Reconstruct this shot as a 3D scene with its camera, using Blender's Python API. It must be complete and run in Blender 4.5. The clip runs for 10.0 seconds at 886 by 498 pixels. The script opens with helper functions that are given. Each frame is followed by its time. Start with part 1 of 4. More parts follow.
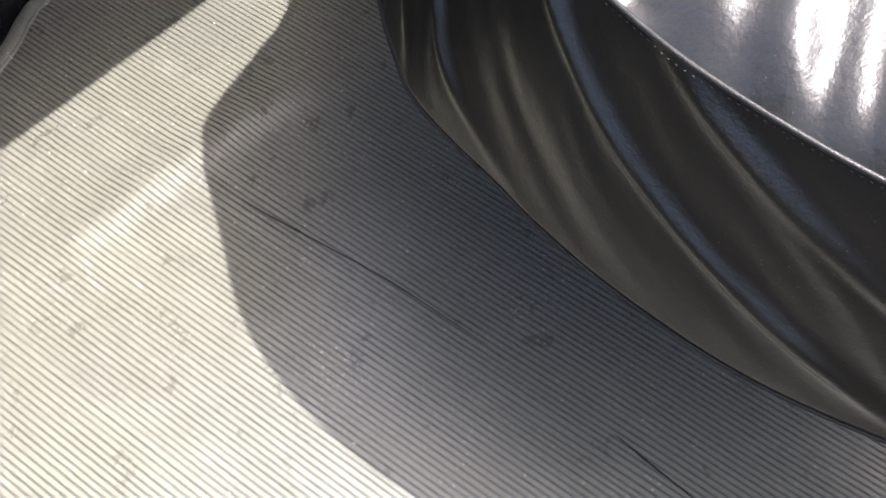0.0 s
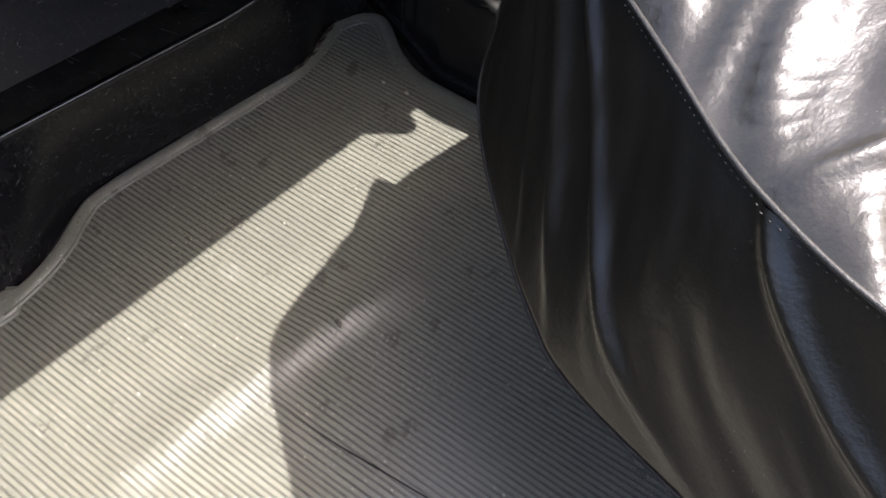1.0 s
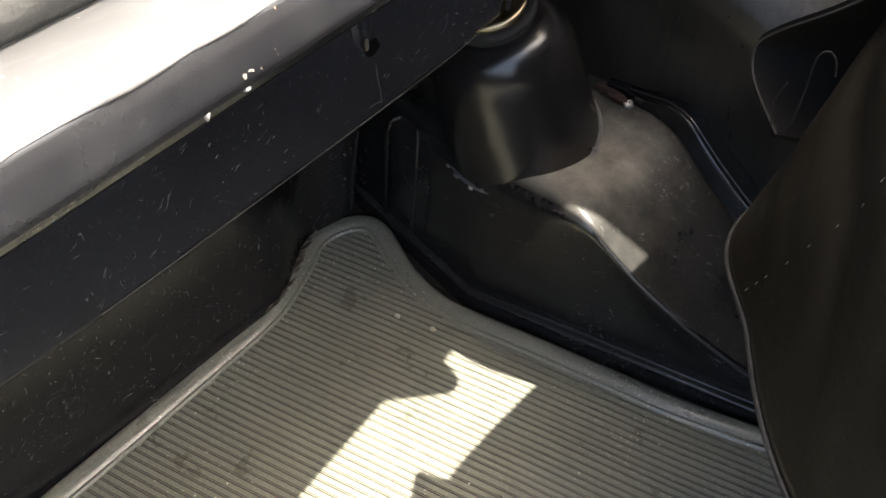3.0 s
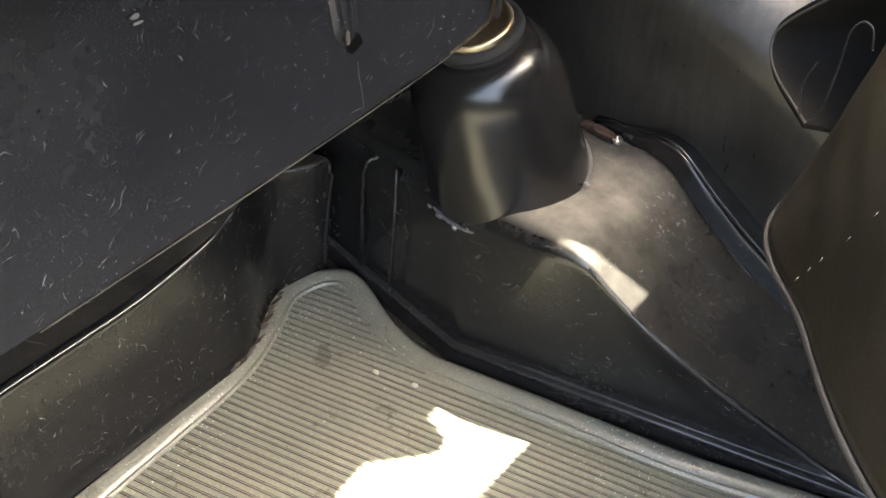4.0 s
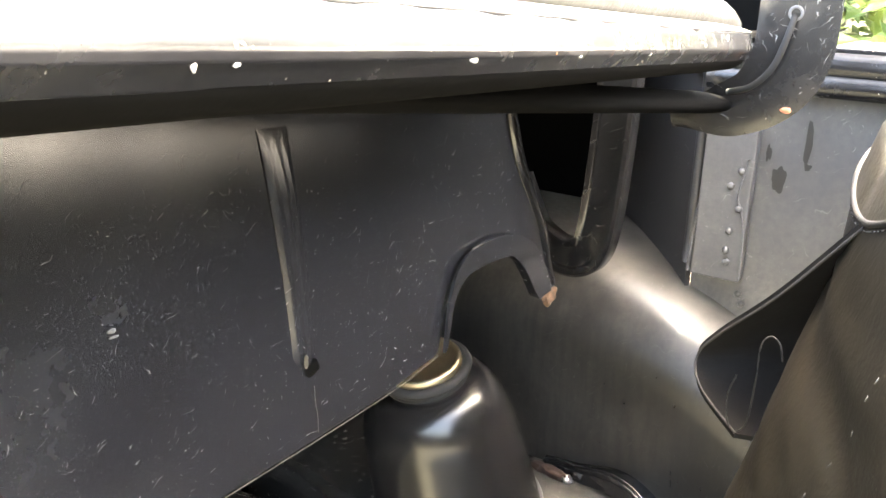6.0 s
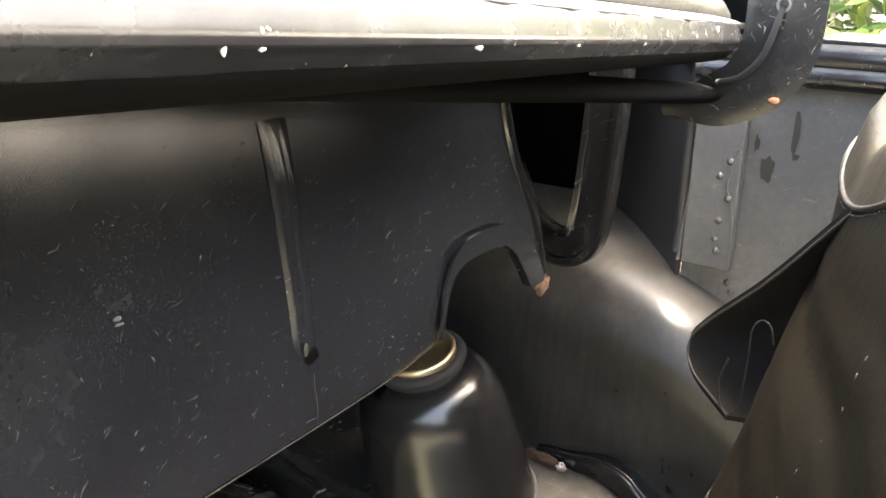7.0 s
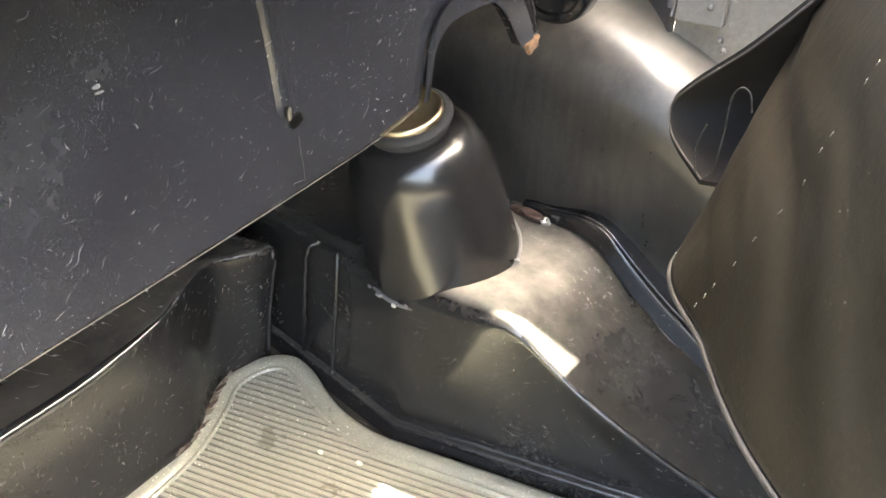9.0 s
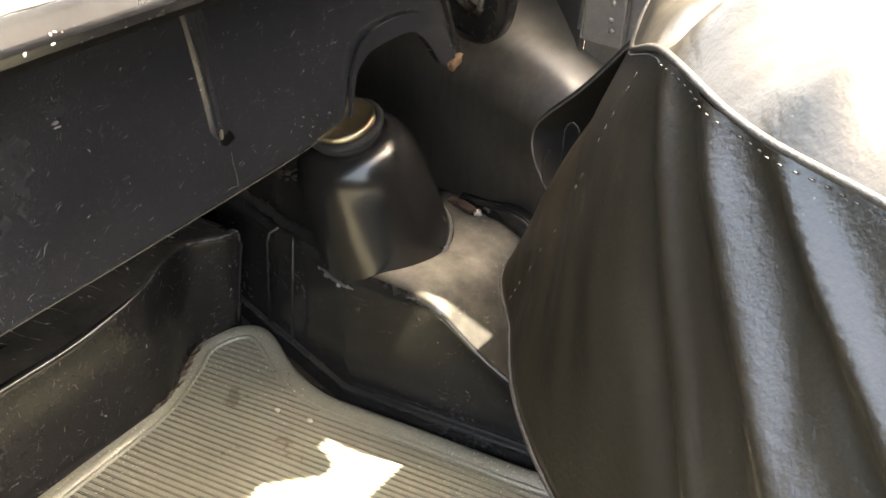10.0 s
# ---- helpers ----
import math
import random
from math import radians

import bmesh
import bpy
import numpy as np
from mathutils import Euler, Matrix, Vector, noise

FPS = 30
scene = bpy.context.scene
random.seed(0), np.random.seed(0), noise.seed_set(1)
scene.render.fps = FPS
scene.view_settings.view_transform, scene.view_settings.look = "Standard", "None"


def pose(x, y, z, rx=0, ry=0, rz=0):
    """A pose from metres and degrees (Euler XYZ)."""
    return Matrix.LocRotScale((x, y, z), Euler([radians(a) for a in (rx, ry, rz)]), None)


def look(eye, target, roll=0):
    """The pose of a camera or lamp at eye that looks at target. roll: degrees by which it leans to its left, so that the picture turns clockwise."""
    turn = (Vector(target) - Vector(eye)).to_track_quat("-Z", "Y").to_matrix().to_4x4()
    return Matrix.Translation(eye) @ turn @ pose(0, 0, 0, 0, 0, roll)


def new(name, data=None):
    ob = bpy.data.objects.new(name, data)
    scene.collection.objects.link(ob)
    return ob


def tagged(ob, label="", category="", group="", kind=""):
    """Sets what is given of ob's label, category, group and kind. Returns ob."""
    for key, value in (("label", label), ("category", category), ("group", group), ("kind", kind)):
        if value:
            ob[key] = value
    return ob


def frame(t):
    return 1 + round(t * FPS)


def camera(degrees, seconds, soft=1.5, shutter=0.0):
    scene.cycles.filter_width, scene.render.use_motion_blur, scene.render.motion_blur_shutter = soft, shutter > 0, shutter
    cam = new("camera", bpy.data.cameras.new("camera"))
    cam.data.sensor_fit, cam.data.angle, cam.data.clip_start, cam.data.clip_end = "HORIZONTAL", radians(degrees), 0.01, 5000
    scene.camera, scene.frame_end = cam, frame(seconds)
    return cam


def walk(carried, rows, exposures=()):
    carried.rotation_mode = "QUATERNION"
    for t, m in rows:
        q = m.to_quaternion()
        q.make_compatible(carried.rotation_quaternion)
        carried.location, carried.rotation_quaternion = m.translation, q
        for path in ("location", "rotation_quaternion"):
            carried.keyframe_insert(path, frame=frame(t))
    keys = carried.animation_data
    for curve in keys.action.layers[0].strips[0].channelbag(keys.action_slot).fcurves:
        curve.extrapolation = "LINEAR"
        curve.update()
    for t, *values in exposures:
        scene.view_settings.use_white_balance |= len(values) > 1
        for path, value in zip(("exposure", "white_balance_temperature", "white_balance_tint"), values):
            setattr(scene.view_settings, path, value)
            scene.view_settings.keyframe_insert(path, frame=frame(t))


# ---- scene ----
cam = camera(51.6, 10.0)
PATH = [
    (0, (0.031, 0.03, 0.59), (-0.629, 0.68, -1.182), 1.9),
    (0.5, (-0.007, 0.033, 0.579), (-0.812, 0.757, -1.103), 0.6),
    (1, (-0.067, 0.057, 0.552), (-0.958, 0.837, -1.06), -0.5),
    (1.5, (-0.134, 0.075, 0.526), (-1.06, 0.914, -1.036), -0.4),
    (2, (-0.189, 0.099, 0.503), (-1.118, 1.03, -1.004), 0.5),
    (2.5, (-0.234, 0.117, 0.473), (-1.165, 1.149, -0.965), 1.1),
    (2.7, (-0.268, 0.134, 0.458), (-1.154, 1.179, -0.998), 1.2),
    (3.8, (-0.302, 0.15, 0.391), (-1.2, 1.336, -0.945), 1.4),
    (4, (-0.301, 0.145, 0.389), (-1.211, 1.371, -0.904), 1.6),
    (4.5, (-0.293, 0.141, 0.38), (-1.261, 1.476, -0.752), 1.6),
    (5, (-0.288, 0.134, 0.381), (-1.316, 1.581, -0.54), 1.9),
    (5.5, (-0.287, 0.13, 0.382), (-1.354, 1.668, -0.325), 2.2),
    (5.7, (-0.287, 0.128, 0.382), (-1.365, 1.687, -0.255), 2.1),
    (6.8, (-0.284, 0.124, 0.381), (-1.344, 1.726, -0.175), 2.0),
    (7, (-0.286, 0.12, 0.381), (-1.333, 1.716, -0.216), 2.0),
    (7.5, (-0.286, 0.121, 0.382), (-1.294, 1.683, -0.356), 2.2),
    (8, (-0.287, 0.123, 0.386), (-1.247, 1.635, -0.504), 2.4),
    (8.5, (-0.282, 0.124, 0.389), (-1.208, 1.576, -0.628), 2.5),
    (9, (-0.281, 0.122, 0.388), (-1.182, 1.537, -0.702), 2.5),
    (9.5, (-0.259, 0.113, 0.409), (-1.153, 1.499, -0.723), 2.5),
    (9.8, (-0.23, 0.107, 0.43), (-1.134, 1.477, -0.713), 2.0),
    (10, (-0.208, 0.104, 0.441), (-1.127, 1.46, -0.707), 2.4),
]
EXPOSURES = [(0.0, 1.86, 5850, 16), (0.5, 1.58, 5950, 16), (1.0, 1.8, 6000, 16), (1.5, 2.43, 6100, 16), (2.0, 2.78, 6200, 16), (2.7, 2.83, 6450, 10),
             (3.8, 4.25, 7150, 8), (4.0, 4.55, 7150, 8), (4.5, 5.45, 7250, 8), (5.0, 5.9, 7350, 8), (5.7, 5.78, 7450, 8), (6.8, 4.7, 7450, 8),
             (7.0, 4.75, 7450, 8), (7.5, 5.3, 7450, 8), (8.0, 5.75, 7450, 8), (9.0, 5.65, 7350, 8), (9.5, 5.62, 7350, 8), (10.0, 4.42, 8000, 8)]
walk(cam, [(t, look(eye, target, roll)) for t, eye, target, roll in PATH], EXPOSURES)

# ---- light ----
SUN_WAY = Vector((-0.312, -0.37, -1.0)).normalized()      # the way the sunlight travels
sun_data = bpy.data.lights.new("sun", "SUN")
sun_data.energy, sun_data.angle, sun_data.color = 4.2, radians(0.53), (1.0, 0.95, 0.86)
sun = new("sun", sun_data)
sun.matrix_world = look((0, 0, 6), Vector((0, 0, 6)) + SUN_WAY)
world = bpy.data.worlds.new("world")
scene.world = world
world.use_nodes = True
_bg = world.node_tree.nodes["Background"]
_sky = world.node_tree.nodes.new("ShaderNodeTexSky")
_sky.sky_type, _sky.sun_disc = "NISHITA", False
_sky.sun_elevation = math.asin(-SUN_WAY.z)
_sky.air_density, _sky.dust_density, _sky.ozone_density = 1.0, 7.0, 0.3
_sky.sun_rotation = math.atan2(-SUN_WAY.x, -SUN_WAY.y)
world.node_tree.links.new(_sky.outputs[0], _bg.inputs[0])
_bg.inputs[1].default_value = 0.15


# ---- materials ----
class Nodes:
    """A small builder for node materials."""

    def __init__(self, name):
        self.mat = bpy.data.materials.new(name)
        self.mat.use_nodes = True
        self.tree = self.mat.node_tree
        self.bsdf = self.tree.nodes["Principled BSDF"]
        self.coord = self.tree.nodes.new("ShaderNodeTexCoord").outputs["Object"]

    def link(self, a, b):
        self.tree.links.new(a, b)

    def scaled(self, sx, sy, sz, rz=0.0, ry=0.0):
        n = self.tree.nodes.new("ShaderNodeMapping")
        n.inputs["Scale"].default_value = (sx, sy, sz)
        n.inputs["Rotation"].default_value = (0, ry, rz)
        self.link(self.coord, n.inputs[0])
        return n.outputs[0]

    def noise(self, scale, detail=4.0, rough=0.55, vec=None, distort=0.0):
        n = self.tree.nodes.new("ShaderNodeTexNoise")
        n.inputs["Scale"].default_value, n.inputs["Detail"].default_value = scale, detail
        n.inputs["Roughness"].default_value, n.inputs["Distortion"].default_value = rough, distort
        self.link(vec or self.coord, n.inputs["Vector"])
        return n.outputs["Fac"]

    def cells(self, scale, vec=None, feature="F1", out="Distance"):
        n = self.tree.nodes.new("ShaderNodeTexVoronoi")
        n.feature = feature
        n.inputs["Scale"].default_value = scale
        self.link(vec or self.coord, n.inputs["Vector"])
        return n.outputs[out]

    def ramp(self, fac, a, b, lo=0.0, hi=1.0):
        n = self.tree.nodes.new("ShaderNodeMapRange")
        n.inputs[1].default_value, n.inputs[2].default_value = a, b
        n.inputs[3].default_value, n.inputs[4].default_value = lo, hi
        self.link(fac, n.inputs[0])
        return n.outputs[0]

    def math(self, op, a, b):
        n = self.tree.nodes.new("ShaderNodeMath")
        n.operation = op
        for k, v in enumerate((a, b)):
            if isinstance(v, (int, float)):
                n.inputs[k].default_value = v
            else:
                self.link(v, n.inputs[k])
        return n.outputs[0]

    def mix(self, fac, a, b):
        n = self.tree.nodes.new("ShaderNodeMix")
        n.data_type = "RGBA"
        if isinstance(fac, (int, float)):
            n.inputs[0].default_value = fac
        else:
            self.link(fac, n.inputs[0])
        for k, v in ((6, a), (7, b)):
            if isinstance(v, tuple):
                n.inputs[k].default_value = (*v, 1)
            else:
                self.link(v, n.inputs[k])
        return n.outputs[2]

    def bump(self, height, strength=0.3, dist=0.001, normal=None):
        n = self.tree.nodes.new("ShaderNodeBump")
        n.inputs["Strength"].default_value, n.inputs["Distance"].default_value = strength, dist
        self.link(height, n.inputs["Height"])
        if normal:
            self.link(normal, n.inputs["Normal"])
        return n.outputs[0]

    def done(self, color, rough, metal=0.0, normal=None, spec=0.5):
        for key, v in (("Base Color", color), ("Roughness", rough), ("Metallic", metal), ("Specular IOR Level", spec)):
            if isinstance(v, tuple):
                self.bsdf.inputs[key].default_value = (*v, 1)
            elif isinstance(v, (int, float)):
                self.bsdf.inputs[key].default_value = v
            else:
                self.link(v, self.bsdf.inputs[key])
        if normal:
            self.link(normal, self.bsdf.inputs["Normal"])
        return self.mat


def flat_coord(n, plane):
    """Two of the object's axes as a flat coordinate."""
    split = n.tree.nodes.new("ShaderNodeSeparateXYZ")
    join = n.tree.nodes.new("ShaderNodeCombineXYZ")
    n.link(n.coord, split.inputs[0])
    n.link(split.outputs["XYZ".index(plane[0].upper())], join.inputs[0])
    if plane[1] == "+":                               # runs on from an upright face over a level one
        n.link(n.math("ADD", split.outputs[1], split.outputs[2]), join.inputs[1])
    else:
        n.link(split.outputs["XYZ".index(plane[1].upper())], join.inputs[1])
    return join.outputs[0]


def flat_cells(n, flat, long, short, turn, shift=0.0, out="Distance"):
    """Flat Voronoi cells, long and short in metres, turned by some radians."""
    m = n.tree.nodes.new("ShaderNodeMapping")
    m.vector_type = "TEXTURE"
    m.inputs["Location"].default_value = (shift, shift * 0.7, 0)
    m.inputs["Rotation"].default_value = (0, 0, turn)
    m.inputs["Scale"].default_value = (long, short, 1)
    n.link(flat, m.inputs[0])
    v = n.tree.nodes.new("ShaderNodeTexVoronoi")
    v.voronoi_dimensions = "2D"
    v.inputs["Scale"].default_value = 1.0
    n.link(m.outputs[0], v.inputs["Vector"])
    return v.outputs[out]


def bent(n, flat, scale, amount):
    """The flat coordinate pushed about by a noise, so that marks come out curved."""
    t = n.tree.nodes.new("ShaderNodeTexNoise")
    t.inputs["Scale"].default_value, t.inputs["Detail"].default_value = scale, 2.0
    n.link(flat, t.inputs["Vector"])
    sub = n.tree.nodes.new("ShaderNodeVectorMath")
    sub.operation = "MULTIPLY_ADD"
    n.link(t.outputs["Color"], sub.inputs[0])
    sub.inputs[1].default_value = (amount, amount, 0)
    n.link(flat, sub.inputs[2])
    return sub.outputs[0]


def black_paint(name, base=0.012, gloss=0.22, dust=0.5, scratches=0.5, dust_color=(0.16, 0.145, 0.12), plane="yz", haze=0.0, streaks=0.3, dust_and_sheen=0.0, spec=0.5, heap=None, wear=0.0, fine_marks=1.0, tint=1.08, scuffed=None):
    """Old black enamel: orange peel, a film of dust, smears, short pale scratches and flecks."""
    n = Nodes(name)
    flat = bent(n, bent(n, flat_coord(n, plane), 60, 0.018), 260, 0.0040)
    patch = n.ramp(n.noise(13, 4, 0.6), 0.36, 0.70)
    fine = n.ramp(n.noise(260, 5, 0.7), 0.36, 0.68)
    streak = n.ramp(n.noise(230, 4, 0.6, n.scaled(1.0, 1.0, 0.07)), 0.25, 0.85)
    film = n.math("MULTIPLY", n.ramp(patch, 0, 1, 0.25, 1.0), n.math("ADD", n.ramp(fine, 0, 1, 0.15, 0.7), n.ramp(streak, 0, 1, 0.0, streaks)))
    # curved smears and rings left by wiping
    ring = flat_cells(n, flat, 0.013, 0.010, 0.6, 0.3)
    smear = n.math("MULTIPLY", n.math("MULTIPLY", n.ramp(ring, 0.22, 0.40), n.ramp(ring, 0.40, 0.60, 1.0, 0.0)), n.ramp(n.noise(75, 4, 0.65), 0.52, 0.66))
    smear = n.math("MULTIPLY", smear, n.ramp(fine, 0, 1, 0.3, 1.0))
    marks = None
    for turn, long, short, w, lo in ((0.55, 0.075, 0.0040, 0.055, 0.50), (0.85, 0.050, 0.0035, 0.050, 0.50), (-0.4, 0.055, 0.0045, 0.045, 0.52), (1.75, 0.050, 0.0045, 0.045, 0.53), (0.3, 0.09, 0.0045, 0.05, 0.53), (1.2, 0.03, 0.0022, 0.045, 0.5)):
        cell = flat_cells(n, flat, long, short, turn, 0.1 + lo)
        thin = n.ramp(cell, w * 0.4 * fine_marks, w * fine_marks, 1.0, 0.0)
        gate = n.ramp(n.noise(16 + 20 * lo, 2, 0.5, n.scaled(1, 1.3, 1.1, turn)), lo - wear, lo - wear + 0.10)
        line = n.math("MULTIPLY", n.math("MULTIPLY", thin, gate), n.ramp(fine, 0, 1, 0.25, 1.0))
        marks = line if marks is None else n.math("MAXIMUM", marks, line)
    for size, w, lo in ((0.0050, 0.050, 0.54), (0.012, 0.028, 0.56)):
        dot_cell = flat_cells(n, flat, size * 1.3, size, 0.8, 0.77)
        fleck = n.math("MULTIPLY", n.ramp(dot_cell, w * 0.5 * fine_marks, w * fine_marks, 1.0, 0.0), n.ramp(n.noise(34, 3), lo - wear, lo - wear + 0.08))
        marks = n.math("MAXIMUM", marks, fleck)
    marks = n.math("MULTIPLY", n.math("MAXIMUM", marks, n.math("MULTIPLY", smear, 0.03)), scratches)
    misty = n.math("MULTIPLY", n.math("MULTIPLY", n.ramp(n.noise(34, 4, 0.55), 0.15, 0.85, 0.15, 1.0), n.ramp(n.noise(11, 2, 0.4), 0.15, 0.90, 0.2, 0.9)), haze)
    specks = n.math("MULTIPLY", n.ramp(n.noise(1500, 2, 0.6), 0.66, 0.74), n.ramp(n.noise(20, 2, 0.4), 0.25, 0.85))
    if scuffed:                                       # worn below a height, cleaner above it
        high = n.tree.nodes.new("ShaderNodeSeparateXYZ")
        n.link(n.coord, high.inputs[0])
        zone = n.ramp(n.math("ADD", high.outputs[2], n.ramp(n.noise(22, 3, 0.6), 0.2, 0.8, -0.03, 0.03)), scuffed[0], scuffed[1], 1.0, 0.12)
        misty, marks, specks = n.math("MULTIPLY", misty, zone), n.math("MULTIPLY", marks, zone), n.math("MULTIPLY", specks, zone)
    if scuffed:
        marks = n.math("MAXIMUM", marks, n.math("MULTIPLY", specks, 0.3 * scratches))
    cover = n.math("ADD", n.math("MULTIPLY", film, dust), misty)
    if dust_and_sheen:                                       # dust on level faces; on the wheel arch also a highlight put into colour
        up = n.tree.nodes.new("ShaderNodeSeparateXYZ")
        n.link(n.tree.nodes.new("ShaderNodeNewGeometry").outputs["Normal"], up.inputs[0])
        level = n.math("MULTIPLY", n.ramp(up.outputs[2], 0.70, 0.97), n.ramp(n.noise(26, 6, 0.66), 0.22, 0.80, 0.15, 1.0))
        level = n.math("MULTIPLY", level, dust_and_sheen)
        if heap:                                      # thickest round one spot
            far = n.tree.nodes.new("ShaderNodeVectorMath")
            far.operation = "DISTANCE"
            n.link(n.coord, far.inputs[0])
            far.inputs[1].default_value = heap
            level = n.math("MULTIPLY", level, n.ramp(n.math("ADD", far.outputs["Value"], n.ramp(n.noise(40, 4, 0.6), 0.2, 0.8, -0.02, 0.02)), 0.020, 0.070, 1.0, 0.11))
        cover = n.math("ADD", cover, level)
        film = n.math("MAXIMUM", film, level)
    color = n.mix(n.math("MINIMUM", cover, 1.0), (base, base, base * tint), dust_color)
    color = n.mix(marks, color, (0.30, 0.29, 0.275))
    rough = n.math("ADD", n.ramp(film, 0, 1, gloss, gloss + 0.30 * min(1.0, dust * 2 + dust_and_sheen)), n.math("MULTIPLY", marks, 0.3))
    peel = n.bump(n.noise(45, 2, 0.5), 0.05, 0.0012)
    peel = n.bump(n.noise(600, 2, 0.5), 0.08, 0.0002, peel)
    return n.done(color, rough, 0.0, peel, spec)


paint = black_paint("black_enamel", 0.006, 0.19, 0.06, 0.9, dust_and_sheen=0.3, spec=0.30, wear=0.04, fine_marks=0.65)
paint_panel = black_paint("black_scratched_panel", 0.006, 0.22, 0.04, 0.8, (0.075, 0.080, 0.091), haze=0.22, streaks=0.1, spec=0.46, wear=0.05, fine_marks=0.48, tint=1.2, scuffed=(0.285, 0.335))
paint_dusty = black_paint("black_dusty_enamel", 0.006, 0.16, 0.05, 0.3, (0.36, 0.342, 0.297), plane="x+", haze=0.02, dust_and_sheen=0.55, spec=0.38, heap=(-0.465, 0.478, 0.112))
paint_clean = black_paint("black_glossy_enamel", 0.006, 0.14, 0.04, 0.3, plane="x+", spec=0.5)
paint_cup = black_paint("black_smooth_cup_enamel", 0.006, 0.22, 0.03, 0.0, plane="xz", spec=0.45)
# The arch's pale level faces mix dust with a painted shoulder highlight.
paint_arch = black_paint("black_streaked_enamel", 0.006, 0.24, 0.09, 0.12, (0.23, 0.208, 0.165), plane="x+", haze=0.02, streaks=1.8, dust_and_sheen=0.5, spec=0.5)
paint_grey = black_paint("worn_grey_black_enamel", 0.055, 0.26, 0.6, 0.5, (0.20, 0.187, 0.165), plane="xz", haze=0.25, spec=0.6)
# Darker copy of the back panel's grey, painting the corner's shaded face.
paint_corner = black_paint("shaded_grey_black_enamel", 0.03, 0.28, 0.22, 0.3, plane="xz")
paint_strap = black_paint("worn_strap_enamel", 0.007, 0.20, 0.07, 0.9, (0.13, 0.122, 0.108), plane="xz", haze=0.08, streaks=0.3, spec=0.5)
paint_glint = black_paint("glint_glossy_enamel", 0.010, 0.13, 0.02, 0.3, spec=0.8)
paint_edge = black_paint("worn_glint_edge", 0.06, 0.3, 0.9, 0.9, (0.24, 0.23, 0.21))


def worn_rail():
    n = Nodes("worn_black_rail_paint")
    chips = n.ramp(n.noise(210, 4, 0.65), 0.668, 0.70)
    patch = n.ramp(n.noise(48, 5, 0.65), 0.35, 0.72)
    rubbed = n.ramp(n.noise(300, 4, 0.65, n.scaled(1.0, 0.12, 1.0)), 0.50, 0.74)
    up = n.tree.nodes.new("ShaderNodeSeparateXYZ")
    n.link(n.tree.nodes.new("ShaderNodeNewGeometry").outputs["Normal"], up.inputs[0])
    top = n.ramp(up.outputs[2], 0.35, 0.85)           # upward-facing paint is paler than the edge below
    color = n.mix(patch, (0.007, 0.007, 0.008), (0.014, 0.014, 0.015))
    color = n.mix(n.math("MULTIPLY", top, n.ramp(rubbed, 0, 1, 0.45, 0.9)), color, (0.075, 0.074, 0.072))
    color = n.mix(chips, color, n.mix(n.ramp(n.noise(55, 3), 0.45, 0.6), (0.40, 0.38, 0.34), (0.30, 0.13, 0.07)))
    return n.done(color, n.math("ADD", n.ramp(patch, 0, 1, 0.22, 0.32), n.math("MULTIPLY", top, 0.18)), 0.0, n.bump(n.noise(160, 4), 0.12, 0.0005), 0.45)


def rubber_mat(name, ribbed):
    n = Nodes(name)
    big = n.ramp(n.noise(5, 5, 0.6), 0.35, 0.7)
    mid = n.ramp(n.noise(38, 5, 0.65), 0.35, 0.72)
    worn = n.math("MULTIPLY", big, mid)
    color = n.mix(n.math("MULTIPLY", worn, 0.6), (0.128, 0.126, 0.096), (0.208, 0.201, 0.152))
    color = n.mix(n.math("MULTIPLY", n.ramp(n.noise(9, 2, 0.5), 0.40, 0.80), 0.35), color, (0.095, 0.092, 0.080))
    scuff = n.math("MULTIPLY", n.ramp(n.noise(90, 4, 0.7, n.scaled(0.25, 1.0, 1.0, -0.35)), 0.60, 0.72), n.ramp(n.noise(7, 2), 0.45, 0.65))
    color = n.mix(n.math("MULTIPLY", scuff, 0.5), color, (0.33, 0.315, 0.27))
    speckle = n.ramp(n.noise(700, 3, 0.7), 0.5, 0.75)
    color = n.mix(n.math("MULTIPLY", speckle, 0.35), color, (0.36, 0.34, 0.28))
    grit = n.math("MULTIPLY", n.ramp(n.cells(210), 0.07, 0.13, 1, 0), n.ramp(n.noise(25, 3), 0.50, 0.60))
    grit = n.math("MAXIMUM", grit, n.math("MULTIPLY", n.ramp(n.cells(430), 0.10, 0.18, 1, 0), n.ramp(n.noise(14, 3), 0.50, 0.64)))
    color = n.mix(grit, color, (0.62, 0.58, 0.5))
    h = n.bump(n.noise(420, 3, 0.6), 0.18, 0.0005)
    return n.done(color, n.ramp(mid, 0, 1, 0.27, 0.42), 0.0, h, 0.6)


